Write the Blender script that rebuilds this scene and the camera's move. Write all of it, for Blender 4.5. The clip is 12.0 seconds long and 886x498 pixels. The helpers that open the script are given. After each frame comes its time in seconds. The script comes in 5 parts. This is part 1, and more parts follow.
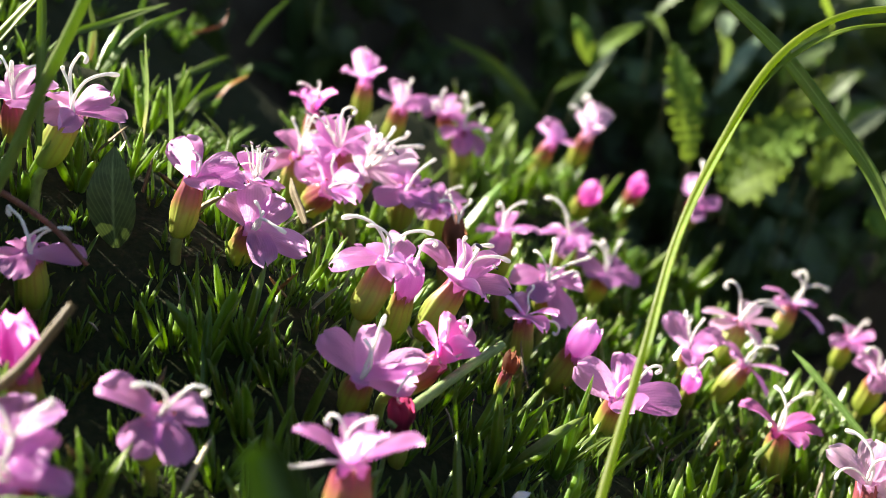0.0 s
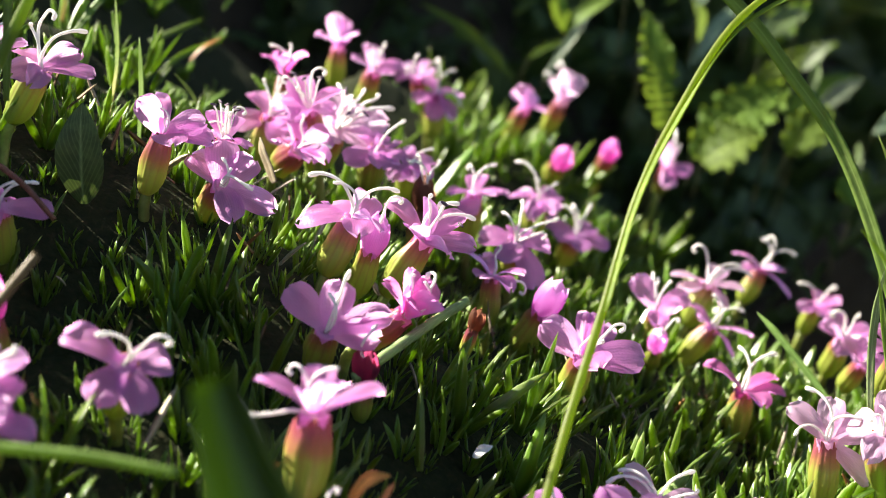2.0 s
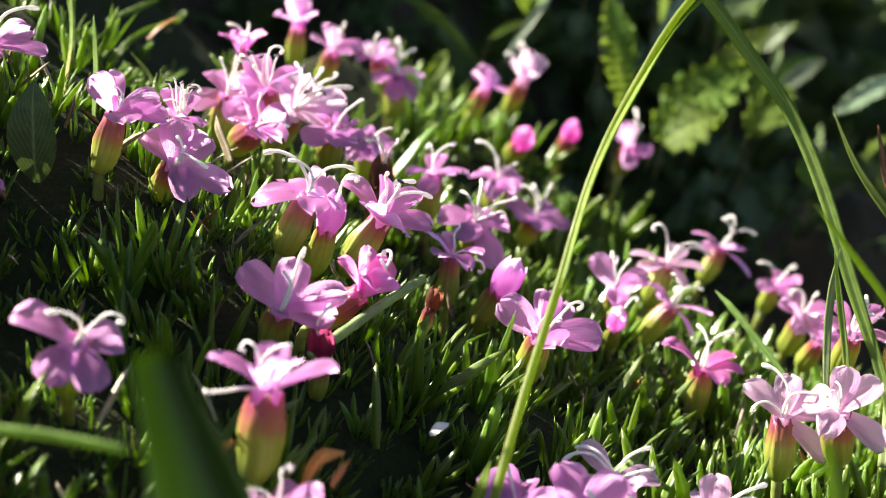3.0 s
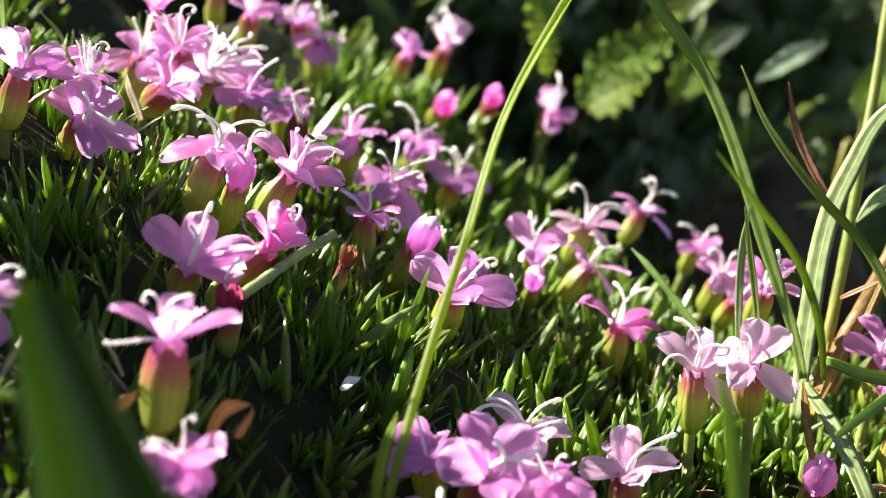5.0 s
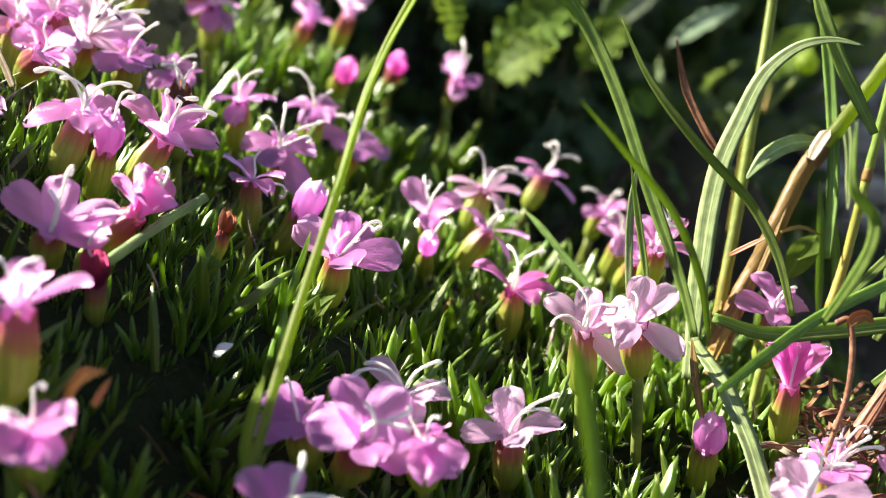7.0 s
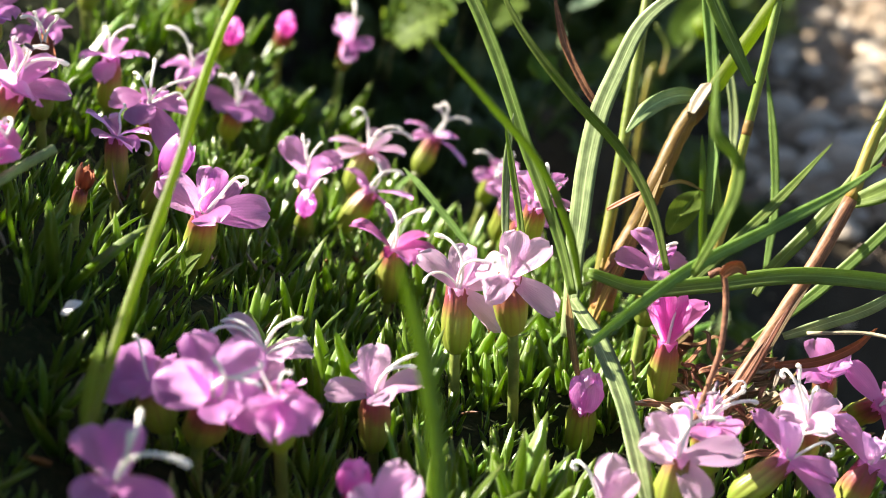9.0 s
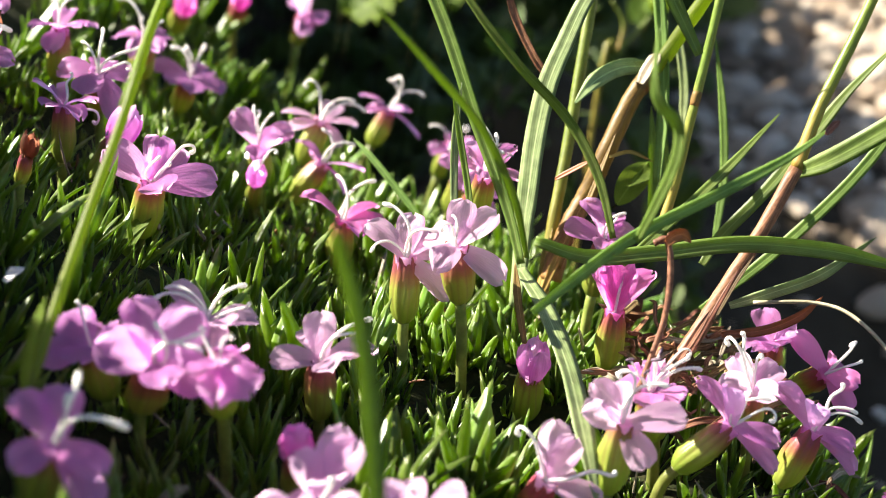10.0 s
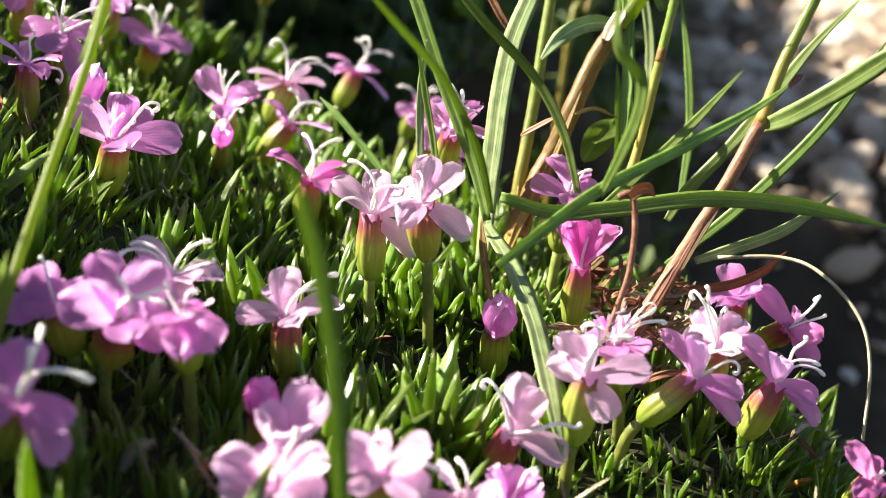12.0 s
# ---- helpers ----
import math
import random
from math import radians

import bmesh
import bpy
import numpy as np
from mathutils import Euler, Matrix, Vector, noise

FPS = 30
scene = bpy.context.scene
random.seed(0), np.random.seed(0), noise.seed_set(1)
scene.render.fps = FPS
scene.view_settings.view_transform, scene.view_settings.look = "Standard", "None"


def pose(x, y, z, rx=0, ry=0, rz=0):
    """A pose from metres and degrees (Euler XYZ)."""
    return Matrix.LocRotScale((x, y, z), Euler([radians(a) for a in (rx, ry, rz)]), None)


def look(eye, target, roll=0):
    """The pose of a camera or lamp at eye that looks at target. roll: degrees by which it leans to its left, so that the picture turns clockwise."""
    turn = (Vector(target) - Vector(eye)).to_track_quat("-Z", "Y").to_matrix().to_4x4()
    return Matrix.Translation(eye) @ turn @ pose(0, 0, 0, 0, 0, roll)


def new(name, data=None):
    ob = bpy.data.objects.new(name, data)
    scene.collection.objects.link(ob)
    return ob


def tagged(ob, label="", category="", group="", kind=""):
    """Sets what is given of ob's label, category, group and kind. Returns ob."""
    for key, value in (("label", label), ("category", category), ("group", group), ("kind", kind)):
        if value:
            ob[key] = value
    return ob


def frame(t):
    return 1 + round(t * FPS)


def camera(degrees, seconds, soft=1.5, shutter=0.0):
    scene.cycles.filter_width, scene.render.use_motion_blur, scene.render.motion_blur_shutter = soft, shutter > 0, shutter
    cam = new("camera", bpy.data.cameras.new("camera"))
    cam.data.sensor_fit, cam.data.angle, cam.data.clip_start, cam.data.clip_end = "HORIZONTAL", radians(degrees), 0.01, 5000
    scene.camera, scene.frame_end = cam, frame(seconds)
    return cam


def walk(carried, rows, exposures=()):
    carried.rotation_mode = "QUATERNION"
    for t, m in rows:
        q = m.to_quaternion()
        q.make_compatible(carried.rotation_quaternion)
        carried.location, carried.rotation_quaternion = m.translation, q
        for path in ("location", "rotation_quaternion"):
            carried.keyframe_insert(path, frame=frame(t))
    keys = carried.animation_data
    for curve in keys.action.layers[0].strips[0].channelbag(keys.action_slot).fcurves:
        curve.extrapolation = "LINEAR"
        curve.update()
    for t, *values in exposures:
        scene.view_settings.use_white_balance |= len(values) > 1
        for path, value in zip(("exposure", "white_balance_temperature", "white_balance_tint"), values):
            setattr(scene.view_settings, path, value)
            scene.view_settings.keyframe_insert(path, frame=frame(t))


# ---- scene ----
# Millimetres of the plan are turned into metres by MM; the soil lies LIFT mm below the plan's zero.
MM, LIFT = 0.001, 25.0
cam = camera(34.75, 12.0, soft=0.9)
cam.data.dof.use_dof = True
cam.data.dof.focus_distance = 0.135
cam.data.dof.aperture_fstop = 33.0
# seconds, eye in mm, yaw, pitch, roll in degrees
PATH = [
    (0, 0.000, 0.000, 145.000, 0.000, -20.000, 0.000),
    (0.5, 0.293, -0.133, 144.702, -0.074, -20.278, 0.106),
    (1, 0.572, -0.435, 144.602, -0.277, -20.480, 0.170),
    (1.5, 1.179, -1.242, 143.974, -0.399, -20.634, 0.158),
    (2, 1.708, -1.900, 143.844, -0.700, -20.961, 0.505),
    (2.5, 2.251, -1.971, 143.581, -1.288, -21.281, 0.617),
    (3, 2.839, -1.773, 143.090, -2.070, -21.552, 0.815),
    (5, 5.702, -2.624, 140.879, -4.597, -22.295, 1.248),
    (5.5, 7.128, -3.168, 140.015, -5.063, -22.504, 1.173),
    (6, 8.073, -3.035, 140.376, -5.622, -22.686, 1.049),
    (6.5, 10.191, -1.944, 139.410, -6.319, -22.892, 0.934),
    (7, 12.017, -1.139, 138.243, -6.996, -23.040, 1.040),
    (7.5, 14.018, -0.226, 137.012, -7.855, -23.242, 1.263),
    (9.5, 19.192, 0.946, 133.739, -10.767, -23.912, 2.072),
    (10, 20.043, -0.023, 133.172, -11.499, -24.291, 2.405),
    (10.5, 20.439, -0.353, 132.449, -12.076, -24.711, 2.530),
    (11, 20.589, -0.630, 132.208, -12.477, -25.032, 2.612),
    (11.5, 20.635, -0.839, 132.139, -12.699, -25.305, 2.604),
    (12, 20.669, -0.883, 132.124, -12.725, -25.463, 2.598),
]
walk(cam, [(t, pose(x * MM, y * MM, z * MM, 90 + pitch, 0, yaw) @ pose(0, 0, 0, 0, 0, roll)) for t, x, y, z, yaw, pitch, roll in PATH],
     [(0.0, 2.2), (12.0, 2.2)])

# ---- light: a morning sun behind the plants, clear sky ----
SUN = Vector((-0.72, 0.40, 0.585)).normalized()
sky = bpy.data.worlds.new("sky")
scene.world = sky
sky.use_nodes = True
tex = sky.node_tree.nodes.new("ShaderNodeTexSky")
tex.sky_type, tex.sun_disc = "NISHITA", False
tex.sun_elevation, tex.sun_rotation = math.asin(SUN.z), math.atan2(SUN.x, SUN.y)
sky.node_tree.links.new(tex.outputs[0], sky.node_tree.nodes["Background"].inputs[0])
sky.node_tree.nodes["Background"].inputs[1].default_value = 0.0385
lamp = bpy.data.lights.new("sun", "SUN")
lamp.energy, lamp.angle, lamp.color = 5.0, radians(0.5), (1.0, 0.93, 0.80)
new("sun", lamp).matrix_world = look(SUN, (0, 0, 0))


# ---- materials ----
class Nodes:
    """A short way to write node trees."""

    def __init__(self, name):
        self.mat = bpy.data.materials.new(name)
        self.mat.use_nodes = True
        self.tree = self.mat.node_tree
        self.tree.nodes.clear()

    def add(self, kind, **sockets):
        n = self.tree.nodes.new("ShaderNode" + kind)
        for key, value in sockets.items():
            s = n.inputs[int(key[1:])] if key[0] == "i" and key[1:].isdigit() else n.inputs[key.replace("_", " ")]
            if isinstance(value, bpy.types.NodeSocket):
                self.tree.links.new(value, s)
            else:
                s.default_value = (*value, 1) if s.type == "RGBA" and len(value) == 3 else value
        return n

    def noise(self, coord, scale, detail=3.0):
        n = self.add("TexNoise", Vector=coord, Scale=scale, Detail=detail)
        return n.outputs["Fac"]

    def ramp(self, fac, *stops):
        n = self.add("ValToRGB", Fac=fac)
        el = n.color_ramp.elements
        el[0].position, el[0].color = stops[0][0], (*stops[0][1], 1)
        el[1].position, el[1].color = stops[-1][0], (*stops[-1][1], 1)
        for at, c in stops[1:-1]:
            e = el.new(at)
            e.color = (*c, 1)
        return n.outputs[0]

    def mix(self, fac, a, b, blend="MIX"):
        n = self.tree.nodes.new("ShaderNodeMix")
        n.data_type, n.blend_type = "RGBA", blend
        for s, v in ((n.inputs[0], fac), (n.inputs[6], a), (n.inputs[7], b)):
            if isinstance(v, bpy.types.NodeSocket):
                self.tree.links.new(v, s)
            else:
                s.default_value = v if not isinstance(v, tuple) else (*v, 1)
        return n.outputs[2]

    def math(self, op, a, b=0.0):
        n = self.tree.nodes.new("ShaderNodeMath")
        n.operation = op
        for s, v in zip(n.inputs, (a, b)):
            if isinstance(v, bpy.types.NodeSocket):
                self.tree.links.new(v, s)
            else:
                s.default_value = v
        return n.outputs[0]

    def bump(self, height, strength, mm):
        return self.add("Bump", Height=height, Strength=strength, Distance=mm * MM).outputs[0]

    def finish(self, color, rough, thin=0.0, shine=None, normal=None, spec=0.5, metal=0.0):
        p = self.add("BsdfPrincipled", Base_Color=color, Roughness=rough, Metallic=metal)
        p.inputs["Specular IOR Level"].default_value = spec
        if normal is not None:
            self.tree.links.new(normal, p.inputs["Normal"])
        out = p.outputs[0]
        if thin:
            t = self.add("BsdfTranslucent", Color=shine if shine is not None else color)
            if normal is not None:
                self.tree.links.new(normal, t.inputs["Normal"])
            m = self.add("MixShader", i0=thin, i1=out, i2=t.outputs[0])
            out = m.outputs[0]
        o = self.add("OutputMaterial", Surface=out)
        return self.mat


def petal_material(name, throat, blade, edge, shine):
    """A thin petal: pale claw, veins that fan out to the rim, fine cells."""
    n = Nodes(name)
    uv = n.add("UVMap").outputs[0]
    xyz = n.add("SeparateXYZ", Vector=uv)
    obj = n.add("TexCoord").outputs["Object"]
    rnd = n.add("ObjectInfo").outputs["Random"]
    base = n.ramp(xyz.outputs[1], (0.04, throat), (0.28, blade), (0.75, blade), (1.0, edge))
    wobble = n.noise(obj, 900, 2)
    fan = n.math("SINE", n.math("MULTIPLY", n.math("ADD", xyz.outputs[0], n.math("MULTIPLY", wobble, 0.05)), 40.0))
    vein = n.math("MULTIPLY", n.math("POWER", n.math("ABSOLUTE", fan), 6.0), 0.16)
    dark = tuple(c * 0.55 for c in blade)
    col = n.mix(vein, base, dark)
    blot = n.noise(obj, 420, 4)
    col = n.mix(n.math("MULTIPLY", blot, 0.28), col, tuple(min(1, c * 1.35 + 0.05) for c in blade))
    hsv = n.add("HueSaturation", Color=col, Hue=n.math("ADD", n.math("MULTIPLY", rnd, 0.03), 0.485),
                Value=n.math("ADD", n.math("MULTIPLY", rnd, 0.25), 0.88))
    thr = n.mix(n.math("MULTIPLY", vein, 0.8), shine, tuple(c * 0.5 for c in shine))
    h = n.math("ADD", n.math("MULTIPLY", vein, 1.0), n.noise(obj, 5000, 2))
    return n.finish(hsv.outputs[0], 0.36, 0.70, thr, n.bump(h, 0.5, 0.10), 0.5)


PETAL = {
    "pink": petal_material("petal_pink", (0.86, 0.66, 0.79), (0.64, 0.21, 0.56), (0.75, 0.40, 0.71), (1.0, 0.55, 0.94)),
    "deep": petal_material("petal_deep_pink", (0.70, 0.34, 0.55), (0.60, 0.16, 0.46), (0.67, 0.26, 0.56), (0.94, 0.34, 0.76)),
    "violet": petal_material("petal_violet_pink", (0.80, 0.60, 0.79), (0.57, 0.21, 0.54), (0.66, 0.37, 0.65), (0.88, 0.45, 0.84)),
    "pale": petal_material("petal_pale_pink", (0.88, 0.72, 0.80), (0.84, 0.48, 0.73), (0.90, 0.66, 0.84), (1.0, 0.70, 0.93)),
}


PETAL["wine"] = petal_material("petal_withered_wine", (0.30, 0.08, 0.12), (0.22, 0.03, 0.08), (0.26, 0.06, 0.10), (0.45, 0.06, 0.16))
PETAL["brown"] = petal_material("petal_withered_brown", (0.26, 0.13, 0.08), (0.17, 0.07, 0.045), (0.14, 0.05, 0.04), (0.30, 0.12, 0.07))


def calyx_material(name, wine):
    """Yellow-green with a wine-red mouth that reaches further down where wine is larger."""
    n = Nodes(name)
    tc = n.add("TexCoord")
    z = n.add("SeparateXYZ", Vector=tc.outputs["Generated"]).outputs[2]
    rnd = n.add("ObjectInfo").outputs["Random"]
    mott = n.noise(tc.outputs["Object"], 700, 4)
    f = n.math("ADD", z, n.math("MULTIPLY", n.math("SUBTRACT", mott, 0.5), 0.35))
    f = n.math("ADD", f, n.math("MULTIPLY", n.math("SUBTRACT", rnd, wine), 0.34))
    col = n.ramp(f, (0.0, (0.22, 0.32, 0.04)), (0.56, (0.35, 0.39, 0.07)), (0.74, (0.37, 0.14, 0.08)), (0.90, (0.33, 0.045, 0.11)))
    fine = n.noise(tc.outputs["Object"], 4000, 3)
    col = n.mix(n.math("MULTIPLY", fine, 0.25), col, (0.18, 0.20, 0.03))
    u = n.add("SeparateXYZ", Vector=n.add("UVMap").outputs[0]).outputs[0]
    vein = n.math("POWER", n.math("ABSOLUTE", n.math("SINE", n.math("ADD", n.math("MULTIPLY", u, 15.7), n.math("MULTIPLY", mott, 0.6)))), 8.0)
    col = n.mix(n.math("MULTIPLY", vein, n.math("ADD", 0.15, n.math("MULTIPLY", z, 0.4))), col, (0.20, 0.09, 0.05))
    return n.finish(col, 0.38, 0.42, n.mix(0.18, col, (0.52, 0.62, 0.09)), n.bump(fine, 0.4, 0.05))


def leaf_material(name, low, high, thru, rough=0.38, thin=0.28, tone=0.35, streak=0.0, island=False, spec=0.5, rib=False, foot=None, margin=False):
    """Green or dry blade: two tones in patches, fine lengthwise grain, light that shines through."""
    n = Nodes(name)
    tc = n.add("TexCoord")
    rnd = n.add("NewGeometry").outputs["Random Per Island"] if island else n.add("ObjectInfo").outputs["Random"]
    big = n.noise(tc.outputs["Object"], 160, 3)
    fine = n.noise(tc.outputs["Object"], 2600, 4)
    col = n.mix(n.ramp(big, (0.35, (0, 0, 0)), (0.7, (1, 1, 1))), low, high)
    col = n.mix(n.math("MULTIPLY", n.ramp(fine, (0.40, (0, 0, 0)), (0.64, (1, 1, 1))), tone), col, tuple(c * 0.4 for c in low))
    mid = n.noise(tc.outputs["Object"], 750, 4)
    col = n.mix(n.ramp(mid, (0.42, (0, 0, 0)), (0.66, (0.75, 0.75, 0.75))), col, tuple(c * 0.5 for c in low))
    if margin:
        ends = n.add("SeparateXYZ", Vector=n.add("UVMap").outputs[0])
        side = n.math("ABSOLUTE", n.math("SUBTRACT", ends.outputs[0], 0.5))
        ragged = n.math("ADD", side, n.math("MULTIPLY", n.math("SUBTRACT", fine, 0.5), 0.12))
        col = n.mix(n.ramp(ragged, (0.36, (0, 0, 0)), (0.48, (0.5, 0.5, 0.5))), col, (0.40, 0.50, 0.24))
        col = n.mix(n.ramp(ends.outputs[1], (0.86, (0, 0, 0)), (1.0, (0.6, 0.6, 0.6))), col, (0.40, 0.40, 0.16))
        col = n.mix(n.ramp(side, (0.02, (0.5, 0.5, 0.5)), (0.14, (0, 0, 0))), col, tuple(c * 0.6 for c in low))
    if foot:
        along = n.add("SeparateXYZ", Vector=n.add("UVMap").outputs[0]).outputs[1]
        col = n.mix(n.ramp(n.math("ADD", along, n.math("MULTIPLY", mid, 0.2)), (0.12, (1, 1, 1)), (0.62, (0, 0, 0))), col, foot)
    height = n.math("ADD", fine, mid)
    if streak:
        long = n.add("Mapping", Vector=n.add("UVMap").outputs[0])
        long.inputs["Scale"].default_value = (9.0, 1.3, 1.0)
        fibre = n.noise(long.outputs[0], 2.2, 4)
        rib = n.ramp(fibre, (0.38, (0, 0, 0)), (0.64, (1, 1, 1)))
        col = n.mix(n.math("MULTIPLY", rib, 1.3 * streak), col, tuple(min(1.0, c * 1.5) for c in high))
        col = n.mix(n.ramp(fibre, (0.30, (0.22, 0.22, 0.22)), (0.48, (0, 0, 0))), col, tuple(c * 0.5 for c in low))
        height = n.math("ADD", n.math("MULTIPLY", rib, 0.12), height)
    if rib:
        u = n.add("SeparateXYZ", Vector=n.add("UVMap").outputs[0])
        off = n.math("ABSOLUTE", n.math("SUBTRACT", u.outputs[0], 0.5))
        side = n.math("POWER", n.math("ABSOLUTE", n.math("SINE", n.math("MULTIPLY", n.math("SUBTRACT", u.outputs[1], off), 30.0))), 10.0)
        line = n.ramp(off, (0.0, (0.8, 0.8, 0.8)), (0.05, (0, 0, 0)))
        col = n.mix(n.math("ADD", line, n.math("MULTIPLY", side, 0.25)), col, tuple(min(1.0, c * 1.8 + 0.03) for c in high))
    hsv = n.add("HueSaturation", Color=col, Hue=n.math("ADD", n.math("MULTIPLY", rnd, 0.04), 0.48),
                Value=n.math("ADD", n.math("MULTIPLY", rnd, 0.7), 0.65))
    t = n.mix(n.math("MULTIPLY", big, 0.6), thru, tuple(c * 0.6 for c in thru))
    return n.finish(hsv.outputs[0], n.math("MULTIPLY", n.math("ADD", big, 0.5), rough), thin, t, n.bump(height, 0.35, 0.06), spec)


LEAF = {
    "green": leaf_material("grass_green", (0.11, 0.18, 0.04), (0.21, 0.29, 0.07), (0.44, 0.60, 0.08), 0.5, 0.44, 0.3, 0.10, False, 0.35),
    "pale": leaf_material("grass_pale", (0.18, 0.24, 0.09), (0.29, 0.35, 0.15), (0.42, 0.52, 0.18), 0.5, 0.26, 0.2, 0.04, False, 0.35),
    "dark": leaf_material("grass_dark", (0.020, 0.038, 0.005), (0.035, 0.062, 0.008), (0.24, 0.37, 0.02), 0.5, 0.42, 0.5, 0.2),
    "straw": leaf_material("culm_straw", (0.12, 0.17, 0.022), (0.20, 0.25, 0.04), (0.45, 0.46, 0.08), 0.42, 0.2, 0.4, 0.12, False, 0.35, False, (0.30, 0.16, 0.04)),
    "lime": leaf_material("culm_lime", (0.13, 0.19, 0.025), (0.235, 0.30, 0.045), (0.47, 0.60, 0.05), 0.5, 0.54, 0.35, 0.10, False, 0.3),
    "brown": leaf_material("culm_brown", (0.14, 0.09, 0.018), (0.29, 0.19, 0.04), (0.45, 0.34, 0.07), 0.5, 0.2, 0.5, 0.15, False, 0.35, False, (0.32, 0.17, 0.05)),
    "redbrown": leaf_material("culm_red_brown", (0.13, 0.05, 0.026), (0.33, 0.15, 0.08), (0.45, 0.18, 0.08), 0.5, 0.08, 0.7, 0.12, False, 0.3),
    "ashen": leaf_material("dry_stem_ashen", (0.17, 0.12, 0.065), (0.42, 0.35, 0.25), (0.4, 0.35, 0.25), 0.6, 0.1, 0.5, 0.2),
    "litter": leaf_material("dead_sheath_dull_brown", (0.07, 0.045, 0.02), (0.20, 0.13, 0.055), (0.30, 0.18, 0.05), 0.6, 0.12, 0.5, 0.15, False, 0.25),
    "orange": leaf_material("dry_leaf_orange", (0.24, 0.09, 0.025), (0.50, 0.21, 0.05), (0.7, 0.28, 0.06), 0.5, 0.25, 0.7, 0.3),
}
MOSS = leaf_material("cushion_leaf_green", (0.078, 0.140, 0.015), (0.168, 0.26, 0.034), (0.50, 0.72, 0.055), 0.33, 0.40, 0.4, 0.0, False, 0.6, False, None, True)
MOSS_REST = leaf_material("cushion_leaf_green_mass", (0.078, 0.140, 0.015), (0.168, 0.26, 0.034), (0.50, 0.72, 0.055), 0.33, 0.40, 0.4, 0.0, True, 0.6, False, None, True)
HERB = leaf_material("herb_leaf_green", (0.07, 0.14, 0.015), (0.14, 0.22, 0.03), (0.32, 0.46, 0.04), 0.6, 0.40, 0.4, 0.0, False, 0.15, True)
HERB_DARK = leaf_material("herb_leaf_dark", (0.05, 0.085, 0.025), (0.10, 0.15, 0.045), (0.16, 0.24, 0.05), 0.5, 0.10, 0.3, 0.0, False, 0.3, True)
HERB_GREY = leaf_material("herb_leaf_grey", (0.13, 0.18, 0.10), (0.22, 0.28, 0.17), (0.26, 0.36, 0.16), 0.5, 0.25, 0.3, 0.0, False, 0.4, True)
HERB_REST = leaf_material("herb_mass", (0.06, 0.095, 0.028), (0.12, 0.17, 0.05), (0.22, 0.32, 0.05), 0.55, 0.30, 0.3, 0.0, True)
DRY = leaf_material("dead_leaf", (0.17, 0.065, 0.015), (0.34, 0.16, 0.045), (0.55, 0.25, 0.06), 0.6, 0.2, 0.5)
CALYX, CALYX_GREEN = calyx_material("calyx_green_and_wine", 0.45), calyx_material("calyx_green", 1.5)
STALK = leaf_material("stalk_green", (0.22, 0.28, 0.06), (0.32, 0.36, 0.09), (0.5, 0.5, 0.1), 0.4, 0.2, 0.3)


def style_material():
    n = Nodes("style_white")
    obj = n.add("TexCoord").outputs["Object"]
    col = n.ramp(n.noise(obj, 900, 2), (0.3, (0.84, 0.80, 0.76)), (0.7, (0.90, 0.88, 0.86)))
    return n.finish(col, 0.4, 0.35, (0.95, 0.92, 0.88), n.bump(n.noise(obj, 6000, 2), 0.3, 0.04))


STYLE = style_material()


def soil_material():
    n = Nodes("soil")
    obj = n.add("TexCoord").outputs["Object"]
    a, b = n.noise(obj, 60, 6), n.noise(obj, 900, 5)
    col = n.ramp(a, (0.3, (0.032, 0.024, 0.014)), (0.55, (0.065, 0.050, 0.031)), (0.8, (0.13, 0.10, 0.07)))
    col = n.mix(n.math("MULTIPLY", b, 0.5), col, (0.03, 0.022, 0.015))
    return n.finish(col, 0.9, 0, None, n.bump(n.math("ADD", a, b), 0.8, 2.0), 0.2)


def stone_material():
    n = Nodes("gravel_stone")
    obj = n.add("TexCoord").outputs["Object"]
    rnd = n.add("NewGeometry").outputs["Random Per Island"]
    a, b = n.noise(obj, 120, 5), n.noise(obj, 1500, 4)
    col = n.ramp(rnd, (0.0, (0.09, 0.062, 0.042)), (0.45, (0.25, 0.185, 0.13)), (0.8, (0.44, 0.35, 0.26)), (1.0, (0.72, 0.66, 0.58)))
    col = n.mix(n.math("MULTIPLY", a, 0.6), col, (0.26, 0.19, 0.13))
    return n.finish(col, 0.8, 0, None, n.bump(n.math("ADD", a, b), 0.6, 0.8), 0.3)


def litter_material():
    n = Nodes("cushion_litter_shade")
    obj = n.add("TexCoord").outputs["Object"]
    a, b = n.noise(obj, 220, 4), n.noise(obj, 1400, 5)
    # Litter coloured near black, so the shade between the leaves is in it.
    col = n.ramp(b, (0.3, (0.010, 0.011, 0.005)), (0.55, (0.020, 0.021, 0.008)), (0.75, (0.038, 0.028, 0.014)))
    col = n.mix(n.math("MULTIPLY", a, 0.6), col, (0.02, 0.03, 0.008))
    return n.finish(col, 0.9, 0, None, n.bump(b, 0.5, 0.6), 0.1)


SOIL, STONE, SHADE_LITTER = soil_material(), stone_material(), litter_material()


# ---- mesh helpers ----
def V(x, y, z):
    return Vector((x * MM, y * MM, (z + LIFT) * MM))


